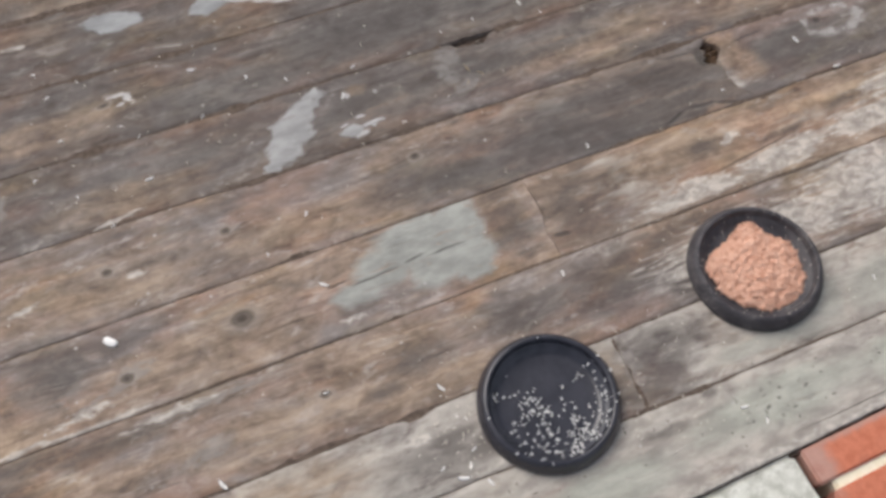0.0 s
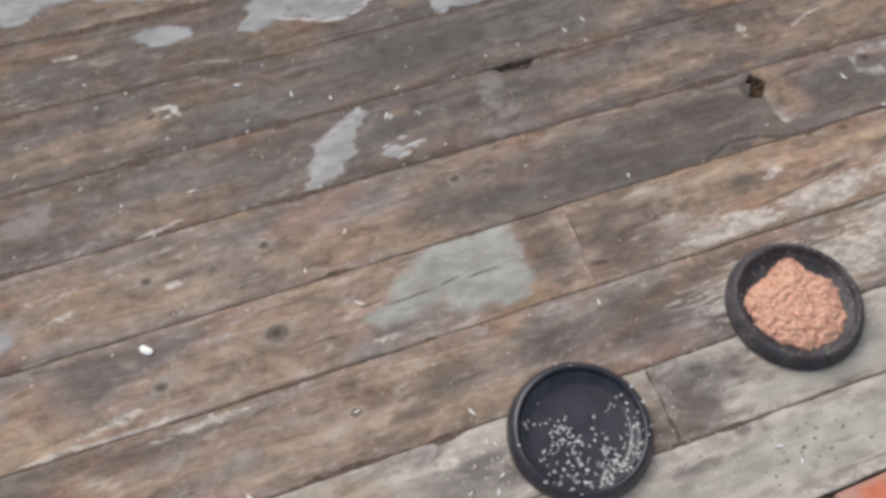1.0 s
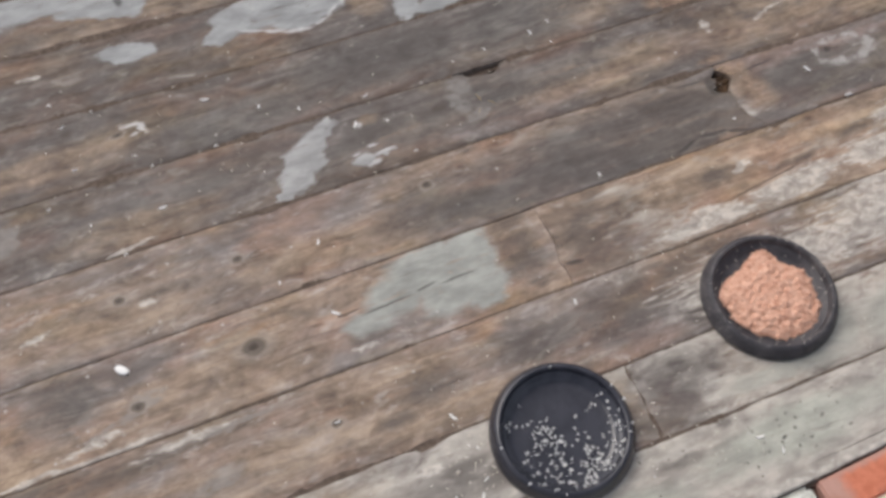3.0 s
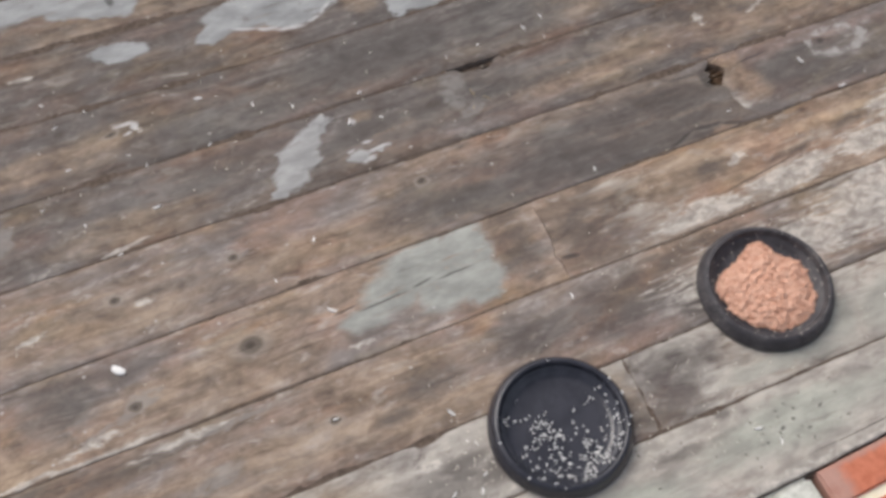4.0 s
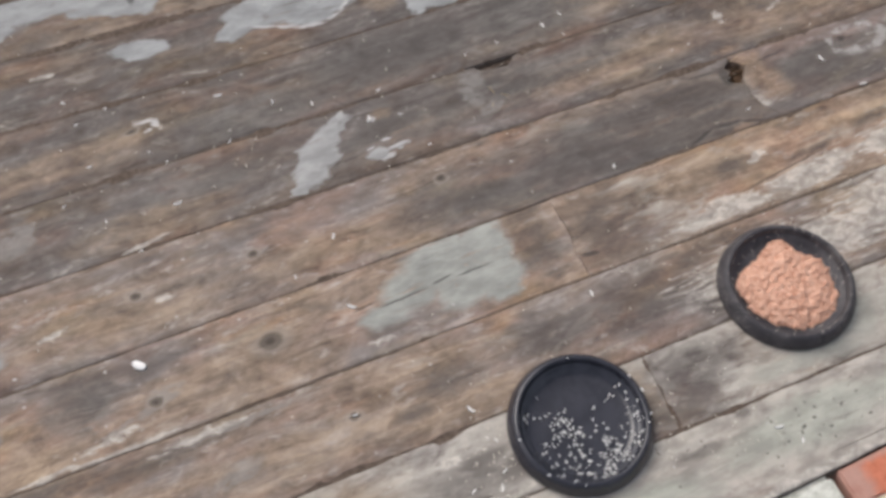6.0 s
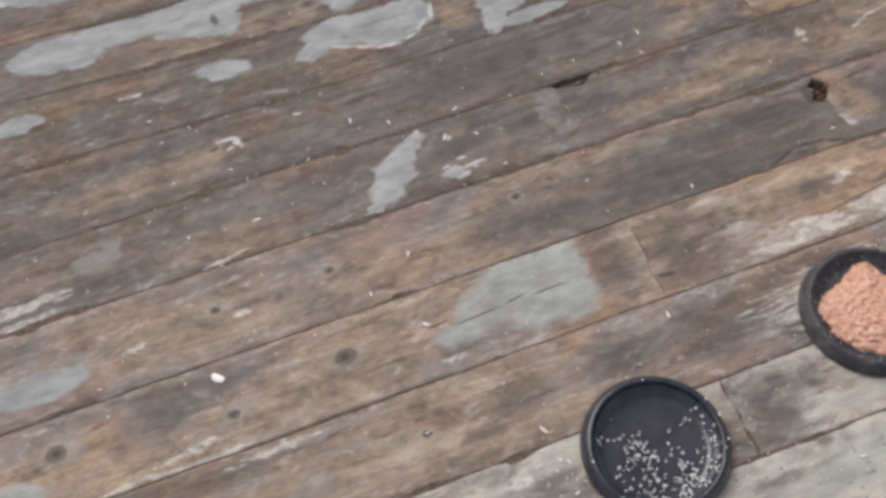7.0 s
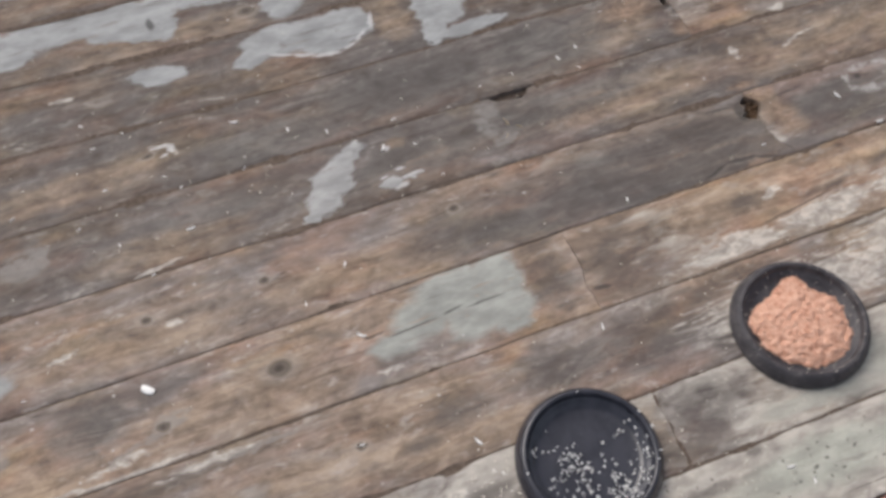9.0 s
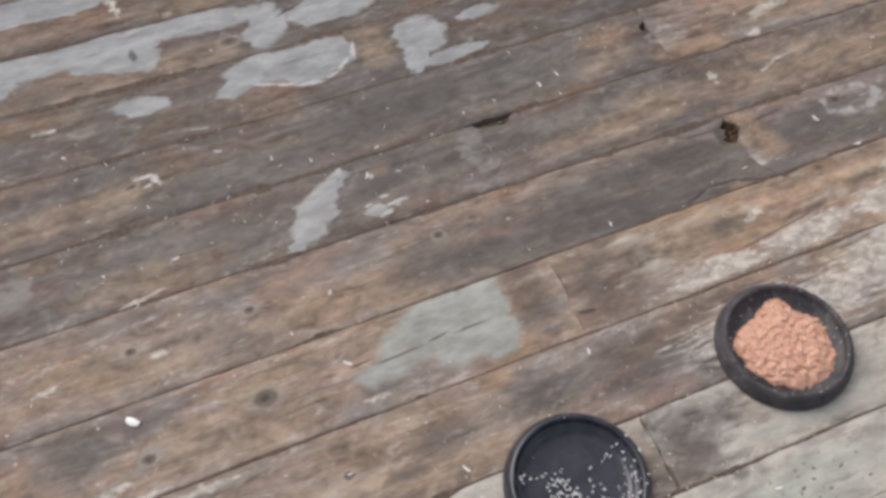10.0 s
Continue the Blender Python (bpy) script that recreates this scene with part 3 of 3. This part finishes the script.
TIMBER = speckled("rough_timber", (0.075, 0.044, 0.030), (0.15, 0.092, 0.064), 40, 0.85)
for x in (-1.68, -1.305, -0.93, -0.555, -0.18, 0.20, 0.575, 0.95, 1.325, 1.70, 2.08):
    bm = bmesh.new()
    bmesh.ops.create_cube(bm, size=1, matrix=Matrix.Translation((x, 0.70, -0.080)) @ Matrix.Diagonal((0.045, 2.42, 0.10, 1)))
    bmesh.ops.bevel(bm, geom=bm.edges[:], offset=0.003, segments=1, affect="EDGES")
    part("joist", bm, TIMBER, deck)

# ---- ground round the deck ----
SOIL = speckled("soil", (0.045, 0.036, 0.028), (0.10, 0.085, 0.065), 9, 0.95, relief=0.01)
bm = bmesh.new()
bmesh.ops.create_grid(bm, x_segments=24, y_segments=24, size=400)
tagged(part("ground", bm, SOIL), "dark bare soil under and round the deck", "ground", kind="structure").location = (0, 0, -0.130)

# ---- masonry along the deck's edge ----
PALE_STONE = speckled("whitewashed_stone", (0.45, 0.45, 0.385), (0.84, 0.835, 0.755), 34, 0.9, relief=0.004, flecks=((0.85, 0.83, 0.78), 0.4))
s = Shader("red_brick", 0.82, 0.25)
p = s.position()
grit = s.noise(p, (70, 70, 70), 6, 0.65)
col = s.mix(s.step(grit, 0.33, 0.67), (0.475, 0.148, 0.082), (0.585, 0.205, 0.122))
bloom = s.step(s.math("ADD", s.blobs(p, [(0.384, -0.548, 0.028, 0.06, 0), (0.60, -0.5265, 0.40, 0.011, 0)]), s.math("MULTIPLY", s.math("SUBTRACT", grit, 0.5), 0.9)), 1.2, 0.4)
col = s.mix(s.math("MULTIPLY", bloom, 0.6), col, (0.42, 0.33, 0.29))
col = s.mix(s.math("MULTIPLY", s.step(s.noise(p, (22, 22, 22), 4, 0.6), 0.55, 0.72), 0.35), col, (0.33, 0.12, 0.085))
BRICK = s.finish(col, s.bump(grit, 0.6, 0.0014))
MORTAR = speckled("cream_mortar", (0.84, 0.77, 0.57), (0.93, 0.88, 0.73), 80, 0.9, relief=0.002)


def block(name, x0, x1, y0, y1, z0, z1, material, parent=None, bevel=0.004, wobble=0.001, seed=0):
    bm = bmesh.new()
    bmesh.ops.create_cube(bm, size=1, matrix=Matrix.Translation(((x0 + x1) / 2, (y0 + y1) / 2, (z0 + z1) / 2)) @ Matrix.Diagonal((x1 - x0, y1 - y0, z1 - z0, 1)))
    bmesh.ops.bevel(bm, geom=bm.edges[:], offset=bevel, segments=2, affect="EDGES")
    for v in bm.verts:
        v.co += wobble * Vector((noise.noise(v.co * 40 + Vector((seed, 0, 0))), noise.noise(v.co * 40 + Vector((0, seed, 5))), noise.noise(v.co * 40 + Vector((9, 0, seed)))))
    return part(name, bm, material, parent)


ASKEW = Matrix.Translation((0.36, -0.5192, 0)) @ Matrix.Rotation(radians(2.3), 4, "Z") @ Matrix.Translation((-0.36, 0.5258, 0))
kerb = block("kerb_stone", -0.76, 0.366, -0.80, -0.5258, -0.215, -0.004, PALE_STONE, bevel=0.006, wobble=0.002)
kerb.matrix_basis = ASKEW
tagged(kerb, "rough whitewashed stone kerb beside the deck's edge", "kerb", kind="structure")
edging = tagged(new("brick_edging"), "red brick edging laid in cream mortar beside the deck", "brick edging", kind="structure")
edging.matrix_basis = ASKEW
block("mortar_bed", 0.392, 1.1, -0.80, -0.530, -0.215, -0.007, MORTAR, edging, 0.003, 0.002)
for r in range(5):
    y1 = -0.5270 - 0.0635 * r
    x = 0.373 if r == 0 else (0.383 if r % 2 else 0.396)
    i = 0
    while x < 1.0:
        length = 0.215 if i or not r % 2 else 0.10
        block("brick", x, x + length, y1 - 0.0500, y1, -0.072, -0.001, BRICK, edging, 0.003, 0.0012, r * 7 + i)
        x += length + 0.011
        i += 1


# ---- the two black saucers ----
BLACK = speckled("black_plastic", (0.018, 0.0185, 0.027), (0.034, 0.0345, 0.046), 35, 0.21, 0.65, 0.0006, flecks=((0.13, 0.125, 0.14), 0.06))
DUSTY = speckled("dusty_black_plastic", (0.036, 0.033, 0.038), (0.070, 0.064, 0.070), 45, 0.6, 0.4, 0.0008, flecks=((0.17, 0.155, 0.145), 0.45))


def lathe(profile, steps=96, wobble=0.0, seed=0.0, closed=True):
    bm = bmesh.new()
    rings = []
    for r, z in profile:
        ring = []
        for i in range(steps):
            a = 2 * math.pi * i / steps
            k = 1 + wobble * noise.noise((math.cos(a) * 1.5 + seed, math.sin(a) * 1.5, 2))
            ring.append(bm.verts.new((r * k * math.cos(a), r * k * math.sin(a), z)))
        rings.append(ring)
    for a, b in zip(rings, rings[1:]):
        for i in range(steps):
            j = (i + 1) % steps
            bm.faces.new((a[i], a[j], b[j], b[i]))
    if closed:
        bm.faces.new(rings[-1])
    bm.normal_update()
    return bm


# radius and height, from the underside out over the broad rounded rim and down the stepped inner slope
SAUCER = [(0.066, 0.0006), (0.0910, 0.0), (0.0952, 0.0008), (0.0983, 0.0024), (0.0990, 0.0048), (0.0979, 0.0092), (0.0960, 0.0140), (0.0937, 0.0188), (0.0914, 0.0224), (0.0890, 0.0246), (0.0866, 0.0252), (0.0848, 0.0245), (0.0836, 0.0226),
          (0.0826, 0.0190), (0.0814, 0.0155), (0.0796, 0.0134), (0.0772, 0.0122), (0.0752, 0.0108), (0.0734, 0.0088), (0.0714, 0.0070), (0.0690, 0.0059), (0.0655, 0.0054), (0.050, 0.0050), (0.03, 0.0049), (0.01, 0.0049)]


def saucer(x, y, material, label, seed):
    """A plant saucer: a heavy rounded rim, and a stepped slope down to a flat floor."""
    top = tagged(new("plant_saucer"), label, "saucer", "black saucers on the deck")
    top.location = (x, y, 0.0)
    smooth(part("rim", lathe(SAUCER[:15], 120, 0.006, seed, False), material, top))
    smooth(part("dish", lathe(SAUCER[14:], 120, 0.006, seed, True), material, top))
    smooth(part("foot", lathe([(0.0660, 0.0006), (0.0662, 0.0), (0.0705, 0.0), (0.0707, 0.0004)], 96, 0.006, seed, False), material, top))
    return top


RICE_SAUCER = (0.0886, -0.3344)
FOOD_SAUCER = (0.4532, -0.2640)
saucer(*RICE_SAUCER, BLACK, "black plastic plant saucer with scattered white rice grains, on the deck", 1.0)
saucer(*FOOD_SAUCER, DUSTY, "dusty black plastic plant saucer holding a heap of pink feed", 4.0)

# ---- pink feed ----
s = Shader("pink_feed", 0.75, 0.3)
p = s.position()
a, b = s.noise(p, (130, 130, 130), 4, 0.6, warp=0.6), s.noise(p, (420, 420, 420), 3, 0.6)
col = s.ramp(s.math("ADD", s.math("MULTIPLY", a, 0.6), s.math("MULTIPLY", b, 0.4)), (0.37, (0.44, 0.195, 0.120)), (0.46, (0.62, 0.345, 0.240)), (0.58, (0.70, 0.43, 0.318)), (0.76, (0.78, 0.53, 0.41)))
FEED = s.finish(col, s.bump(b, 0.9, 0.0016))


def heap_edge(a):
    """The heap's outline: a blunt wedge with a knob on the far side."""
    def lump(at, width):
        d = (a - radians(at) + math.pi) % (2 * math.pi) - math.pi
        return math.exp(-(d / radians(width)) ** 2)
    r = 0.0652 + 0.013 * lump(68, 15) - 0.007 * lump(40, 14) + 0.010 * lump(-53, 24) + 0.004 * lump(5, 22) + 0.009 * lump(158, 16) + 0.003 * lump(-95, 20) - 0.009 * lump(112, 24)
    return r * (1 + 0.035 * noise.fractal((math.cos(a) * 5, math.sin(a) * 5, 1), 0.7, 2.0, 4))


bm = bmesh.new()
rings, around, out = [], 220, 64
for i in range(1, out + 1):
    f = i / out
    ring = []
    for j in range(around):
        t = 2 * math.pi * j / around
        r = f * heap_edge(t)
        x, y = r * math.cos(t), r * math.sin(t)
        near = noise.voronoi((x * 130 + 0.8 * noise.noise((x * 90, y * 90, 5)), y * 130, 0.4))[0]
        z = 0.0065 + 0.0120 * (1 - f ** 4) + (0.0034 * noise.fractal((x * 75, y * 75, 3), 0.7, 2.0, 4) + 0.0030 * (0.42 - near[0])) * (1 - f ** 10)
        ring.append(bm.verts.new((x, y, max(z, 0.0055))))
    rings.append(ring)
for a, b in zip(rings, rings[1:]):
    for j in range(around):
        k = (j + 1) % around
        bm.faces.new((a[j], b[j], b[k], a[k]))
bm.faces.new(rings[0])
low = [bm.verts.new((v.co.x, v.co.y, 0.0052)) for v in rings[-1]]
for j in range(around):
    k = (j + 1) % around
    bm.faces.new((rings[-1][j], low[j], low[k], rings[-1][k]))
bm.faces.new(list(reversed(low)))
bm.normal_update()
lump_rng = random.Random(11)
for i in range(240):
    t, f = lump_rng.uniform(0, 2 * math.pi), (math.sqrt(lump_rng.random()) if i > 90 else lump_rng.uniform(0.92, 1.02))
    r = f * heap_edge(t)
    size = lump_rng.choice((0.0014, 0.0020, 0.0028, 0.0040)) * lump_rng.uniform(0.85, 1.2)
    z = 0.0065 + 0.0105 * max(0.0, 1 - f ** 4)
    turn = Matrix.Rotation(lump_rng.uniform(0, 6.28), 4, "Z") @ Matrix.Diagonal((lump_rng.uniform(1.0, 1.7), 0.8, 0.62, 1))
    made = bmesh.ops.create_icosphere(bm, subdivisions=2, radius=size, matrix=Matrix.Translation((r * math.cos(t), r * math.sin(t), z + lump_rng.uniform(-0.0016, 0.0008))) @ turn)
    for v in made["verts"]:
        v.co += 0.34 * size * noise.noise_vector(v.co * 420) + 0.10 * size * noise.noise_vector(v.co * 1300)
heap = smooth(part("feed_heap", bm, FEED))
heap.location = (*FOOD_SAUCER, 0)
tagged(heap, "heap of crumbly salmon-pink bird feed in a black saucer", "bird feed", kind="stuff")


# ---- grains ----
def grain_into(bm, m, length=0.007, width=0.0024, bend=0.0, sides=6, rings=5):
    tips = []
    prev = None
    for i in range(1, rings):
        f = -1 + 2 * i / rings
        w = width / 2 * math.sqrt(1 - f * f) ** 0.8
        ring = [bm.verts.new(m @ Vector((f * length / 2, w * math.cos(2 * math.pi * j / sides) + bend * f * f, w * 0.8 * math.sin(2 * math.pi * j / sides)))) for j in range(sides)]
        if prev:
            for j in range(sides):
                k = (j + 1) % sides
                bm.faces.new((prev[j], ring[j], ring[k], prev[k]))
        else:
            tips.append(ring)
        prev = ring
    tips.append(prev)
    for ring, f in zip(tips, (-1, 1)):
        v = bm.verts.new(m @ Vector((f * length / 2, bend, 0)))
        for j in range(sides):
            k = (j + 1) % sides
            bm.faces.new((ring[k], ring[j], v) if f < 0 else (ring[j], ring[k], v))


s = Shader("rice_white", 0.45, 0.5)
RICE = s.finish(s.mix(s.noise(s.position(), (160, 160, 160), 3), (0.76, 0.74, 0.70), (0.90, 0.89, 0.87)))
s = Shader("straw_cream", 0.6, 0.3)
HUSK = s.finish(s.mix(s.noise(s.position(), (120, 120, 120), 3), (0.50, 0.44, 0.36), (0.72, 0.68, 0.60)))
rng = random.Random(5)


def saucer_floor(r):
    """Height of the saucer's inside at r from its middle."""
    return max(0.0052, float(np.interp(r, [p[0] for p in SAUCER[:10:-1]], [p[1] for p in SAUCER[:10:-1]])))


# rice in the saucer: clumps towards the near side, and a ring of strays
bm = bmesh.new()
CLUMPS = [(-0.030, 0.013, 0.007, 16), (-0.018, 0.008, 0.006, 10), (-0.022, -0.010, 0.008, 16), (-0.010, -0.014, 0.006, 10), (-0.042, -0.042, 0.012, 14), (-0.004, -0.056, 0.012, 22), (0.020, -0.052, 0.010, 22), (0.036, -0.048, 0.010, 16),
          (-0.062, 0.030, 0.007, 6), (0.020, -0.020, 0.008, 8), (0.024, -0.034, 0.006, 10), (0.070, -0.030, 0.010, 8), (0.078, 0.000, 0.008, 7), (-0.020, -0.062, 0.010, 14), (-0.050, -0.012, 0.010, 10), (0.066, 0.020, 0.006, 4), (0.058, -0.050, 0.008, 8), (0.004, -0.072, 0.007, 14), (0.036, -0.063, 0.007, 14), (-0.036, -0.060, 0.007, 8), (0.074, -0.020, 0.005, 8)]
spots = [(cx + rng.gauss(0, w), cy + rng.gauss(0, w)) for cx, cy, w, n in CLUMPS for _ in range(n)]
spots += [(r * math.cos(t), r * math.sin(t)) for r, t in ((0.093 * math.sqrt(rng.random()), rng.uniform(0, 6.28)) for _ in range(24))]
for x, y in spots:
    r = math.hypot(x, y)
    if r > 0.094:
        continue
    grain_into(bm, Matrix.Translation((x, y, saucer_floor(r) + 0.0011)) @ Matrix.Rotation(rng.uniform(0, 6.28), 4, "Z"), rng.choice((0.0022, 0.0028, 0.0034, 0.0044, 0.0058)) * rng.uniform(0.85, 1.15), rng.uniform(0.0016, 0.0030))
rice = smooth(part("rice_grains", bm, RICE))
rice.location = (*RICE_SAUCER, 0)
tagged(rice, "many loose white rice grains lying in a black saucer", "rice", kind="stuff")

# larger grains lying singly on the planks
bm = bmesh.new()
grain_into(bm, Matrix(), 0.014, 0.0036, 0.0012, 8, 7)
GRAIN = bpy.data.meshes.new("rice_grain")
bm.to_mesh(GRAIN)
bm.free()
GRAIN.materials.append(RICE)
GRAIN.shade_smooth()
# x, y, turn in degrees, size
SINGLE = [(-0.209, 0.380, -15, 1.1), (-0.216, 0.287, 30, 0.6), (-0.430, 0.323, 0, 0.7), (-0.481, 0.267, 10, 0.55), (-0.321, 0.207, 5, 1.1), (-0.391, 0.149, 20, 0.6), (-0.601, 0.018, 0, 0.5), (-0.136, -0.055, -40, 1.2),
          (-0.039, -0.260, -60, 1.1), (0.001, 0.244, 60, 1.1), (-0.351, -0.275, -65, 1.4), (-0.058, -0.385, -20, 1.4), (-0.027, -0.403, -70, 1.0), (-0.042, -0.373, 70, 0.8), (-0.078, -0.363, 30, 0.7),
          (0.735, 0.075, -75, 1.1), (0.770, 0.004, -5, 1.0), (0.571, 0.031, 0, 0.6), (0.321, 0.016, 80, 0.7), (0.334, -0.440, -10, 1.0), (0.354, -0.467, 70, 0.8), (-0.186, -0.208, 0, 0.7)]
LOOSE = [(-0.442, 0.460, 0.5), (-0.383, 0.424, 0.5), (-0.433, 0.410, 0.6), (-0.573, 0.321, 0.7), (-0.131, 0.335, 0.8), (-0.073, 0.308, 0.7), (0.035, 0.292, 0.7), (0.051, 0.234, 0.6), (-0.122, 0.064, 0.8), (-0.195, 0.021, 0.6),
         (-0.428, 0.217, 0.5), (-0.338, 0.316, 0.5), (-0.317, 0.287, 0.5), (0.339, 0.315, 0.9), (0.377, 0.327, 0.7), (0.253, 0.311, 0.5), (0.194, 0.306, 0.4), (-0.445, 0.462, 0.5), (0.191, -0.166, 0.8), (-0.024, -0.311, 0.5),
         (-0.034, -0.304, 0.5), (-0.030, -0.354, 0.7), (0.611, -0.341, 0.7), (0.364, 0.284, 0.5), (0.736, 0.335, 0.5), (0.934, 0.193, 0.5), (0.073, 0.163, 0.5)]
for x, y, turn, size in SINGLE + [(x, y, rng.uniform(0, 180), k) for x, y, k in LOOSE]:
    g = new("rice_grain", GRAIN)
    g.matrix_basis = Matrix.Translation((x, y, 0.0012 * size)) @ Matrix.Rotation(radians(turn), 4, "Z") @ Matrix.Diagonal((size, size, size, 1))
    tagged(g, "single white rice grain lying on a weathered plank", "grain", "grains strewn on the deck")

# short straws caught by the slot in the planks
STRAW = speckled("dry_straw", (0.36, 0.27, 0.15), (0.52, 0.42, 0.27), 200, 0.7)
for x, y, turn, length in ((0.205, 0.222, 100, 0.020), (0.222, 0.205, 130, 0.016), (0.196, 0.196, 60, 0.012), (0.600, 0.128, 15, 0.022), (0.612, 0.112, -30, 0.014)):
    bm = bmesh.new()
    grain_into(bm, Matrix(), length, 0.0014, 0.0012, 5, 6)
    straw = smooth(part("straw", bm, STRAW))
    straw.matrix_basis = Matrix.Translation((x, y, 0.0010)) @ Matrix.Rotation(radians(turn), 4, "Z")
    tagged(straw, "short dry straw caught on a weathered plank", "straw", "straws on the deck")

# crumbled brown wood caught in the rotted hole
CRUMBLE = speckled("crumbled_wood", (0.050, 0.030, 0.018), (0.160, 0.098, 0.056), 160, 0.95, relief=0.003)
bm = bmesh.new()
crumb_rng = random.Random(3)
for _ in range(60):
    f = crumb_rng.random()
    at = Vector((0.590 + crumb_rng.gauss(0, 0.008), 0.120 - 0.034 * f + crumb_rng.gauss(0, 0.003), -0.0300))
    at.z += 0.020 * max(0.0, min(1.0, (at.x - 0.560) / 0.036)) * (1 - 0.35 * f)
    made = bmesh.ops.create_icosphere(bm, subdivisions=1, radius=crumb_rng.uniform(0.0025, 0.006), matrix=Matrix.Translation(at) @ Matrix.Rotation(crumb_rng.uniform(0, 6), 4, "X") @ Matrix.Diagonal((1.6, 0.8, 0.7, 1)))
    for v in made["verts"]:
        v.co += 0.0012 * noise.noise_vector(v.co * 500)
tagged(part("wood_crumbs", bm, CRUMBLE), "brown crumbled rotten wood caught in a hole between planks", "wood crumbs", kind="stuff")

# the thick pale chip
bm = bmesh.new()
grain_into(bm, Matrix(), 0.022, 0.0118, 0.001, 14, 18)
chip = smooth(part("husk", bm, RICE))
chip.matrix_basis = Matrix.Translation((-0.438, -0.0275, 0.0022)) @ Matrix.Rotation(radians(-45), 4, "Z") @ Matrix.Diagonal((1, 1, 0.55, 1))
tagged(chip, "plump white seed husk lying on a brown plank", "seed")

# crumbs too small to tell apart
bm = bmesh.new()
for x0, x1, y0, y1, n in ((-0.9, 1.2, -0.5, 0.9, 150), (-0.12, 0.35, -0.5, -0.15, 60), (-0.5, 0.1, 0.2, 0.45, 40), (-0.07, 0.0, -0.40, -0.29, 45), (0.17, 0.30, -0.45, -0.30, 30), (0.32, 0.58, -0.40, -0.14, 40), (0.25, 0.7, -0.5, -0.1, 30)):
    for _ in range(n):
        x, y = rng.uniform(x0, x1), rng.uniform(y0, y1)
        if min(math.hypot(x - RICE_SAUCER[0], y - RICE_SAUCER[1]), math.hypot(x - FOOD_SAUCER[0], y - FOOD_SAUCER[1])) < 0.102 or y < -0.5:
            continue
        grain_into(bm, Matrix.Translation((x, y, 0.0006)) @ Matrix.Rotation(rng.uniform(0, 6.28), 4, "Z"), rng.uniform(0.0015, 0.005), rng.uniform(0.001, 0.0022), 0.0, 5, 4)
for _ in range(60):
    r, a = rng.uniform(0.068, 0.088), rng.uniform(0, 2 * math.pi)
    grain_into(bm, Matrix.Translation((FOOD_SAUCER[0] + r * math.cos(a), FOOD_SAUCER[1] + r * math.sin(a), saucer_floor(r) + 0.0006)) @ Matrix.Rotation(rng.uniform(0, 6.28), 4, "Z"), rng.uniform(0.0012, 0.0032), rng.uniform(0.001, 0.0018), 0.0, 5, 4)
tagged(part("seed_crumbs", bm, HUSK), "tiny pale seed crumbs strewn over the planks", "crumbs", kind="stuff")

# damp dark husks dropped round the saucers
GRIT = speckled("dark_husk", (0.085, 0.075, 0.064), (0.21, 0.19, 0.165), 300, 0.85)
bm = bmesh.new()
for cx, cy, w, n in ((0.36, -0.455, 0.035, 26), (0.41, -0.43, 0.04, 16), (0.23, -0.41, 0.03, 18), (0.335, -0.19, 0.025, 16), (0.02, -0.44, 0.04, 16), (0.56, -0.40, 0.06, 14), (0.30, -0.33, 0.03, 12), (0.50, -0.14, 0.04, 12)):
    for _ in range(n * 2 // 3):
        x, y = rng.gauss(cx, w), rng.gauss(cy, w * 0.6)
        if min(math.hypot(x - RICE_SAUCER[0], y - RICE_SAUCER[1]), math.hypot(x - FOOD_SAUCER[0], y - FOOD_SAUCER[1])) < 0.104 or y < -0.495:
            continue
        grain_into(bm, Matrix.Translation((x, y, 0.0007)) @ Matrix.Rotation(rng.uniform(0, 6.28), 4, "Z"), rng.uniform(0.0015, 0.0052), rng.uniform(0.0010, 0.0026), 0.0, 5, 4)
tagged(part("dark_husks", bm, GRIT), "small dark damp seed husks scattered on the planks", "husks", kind="stuff")
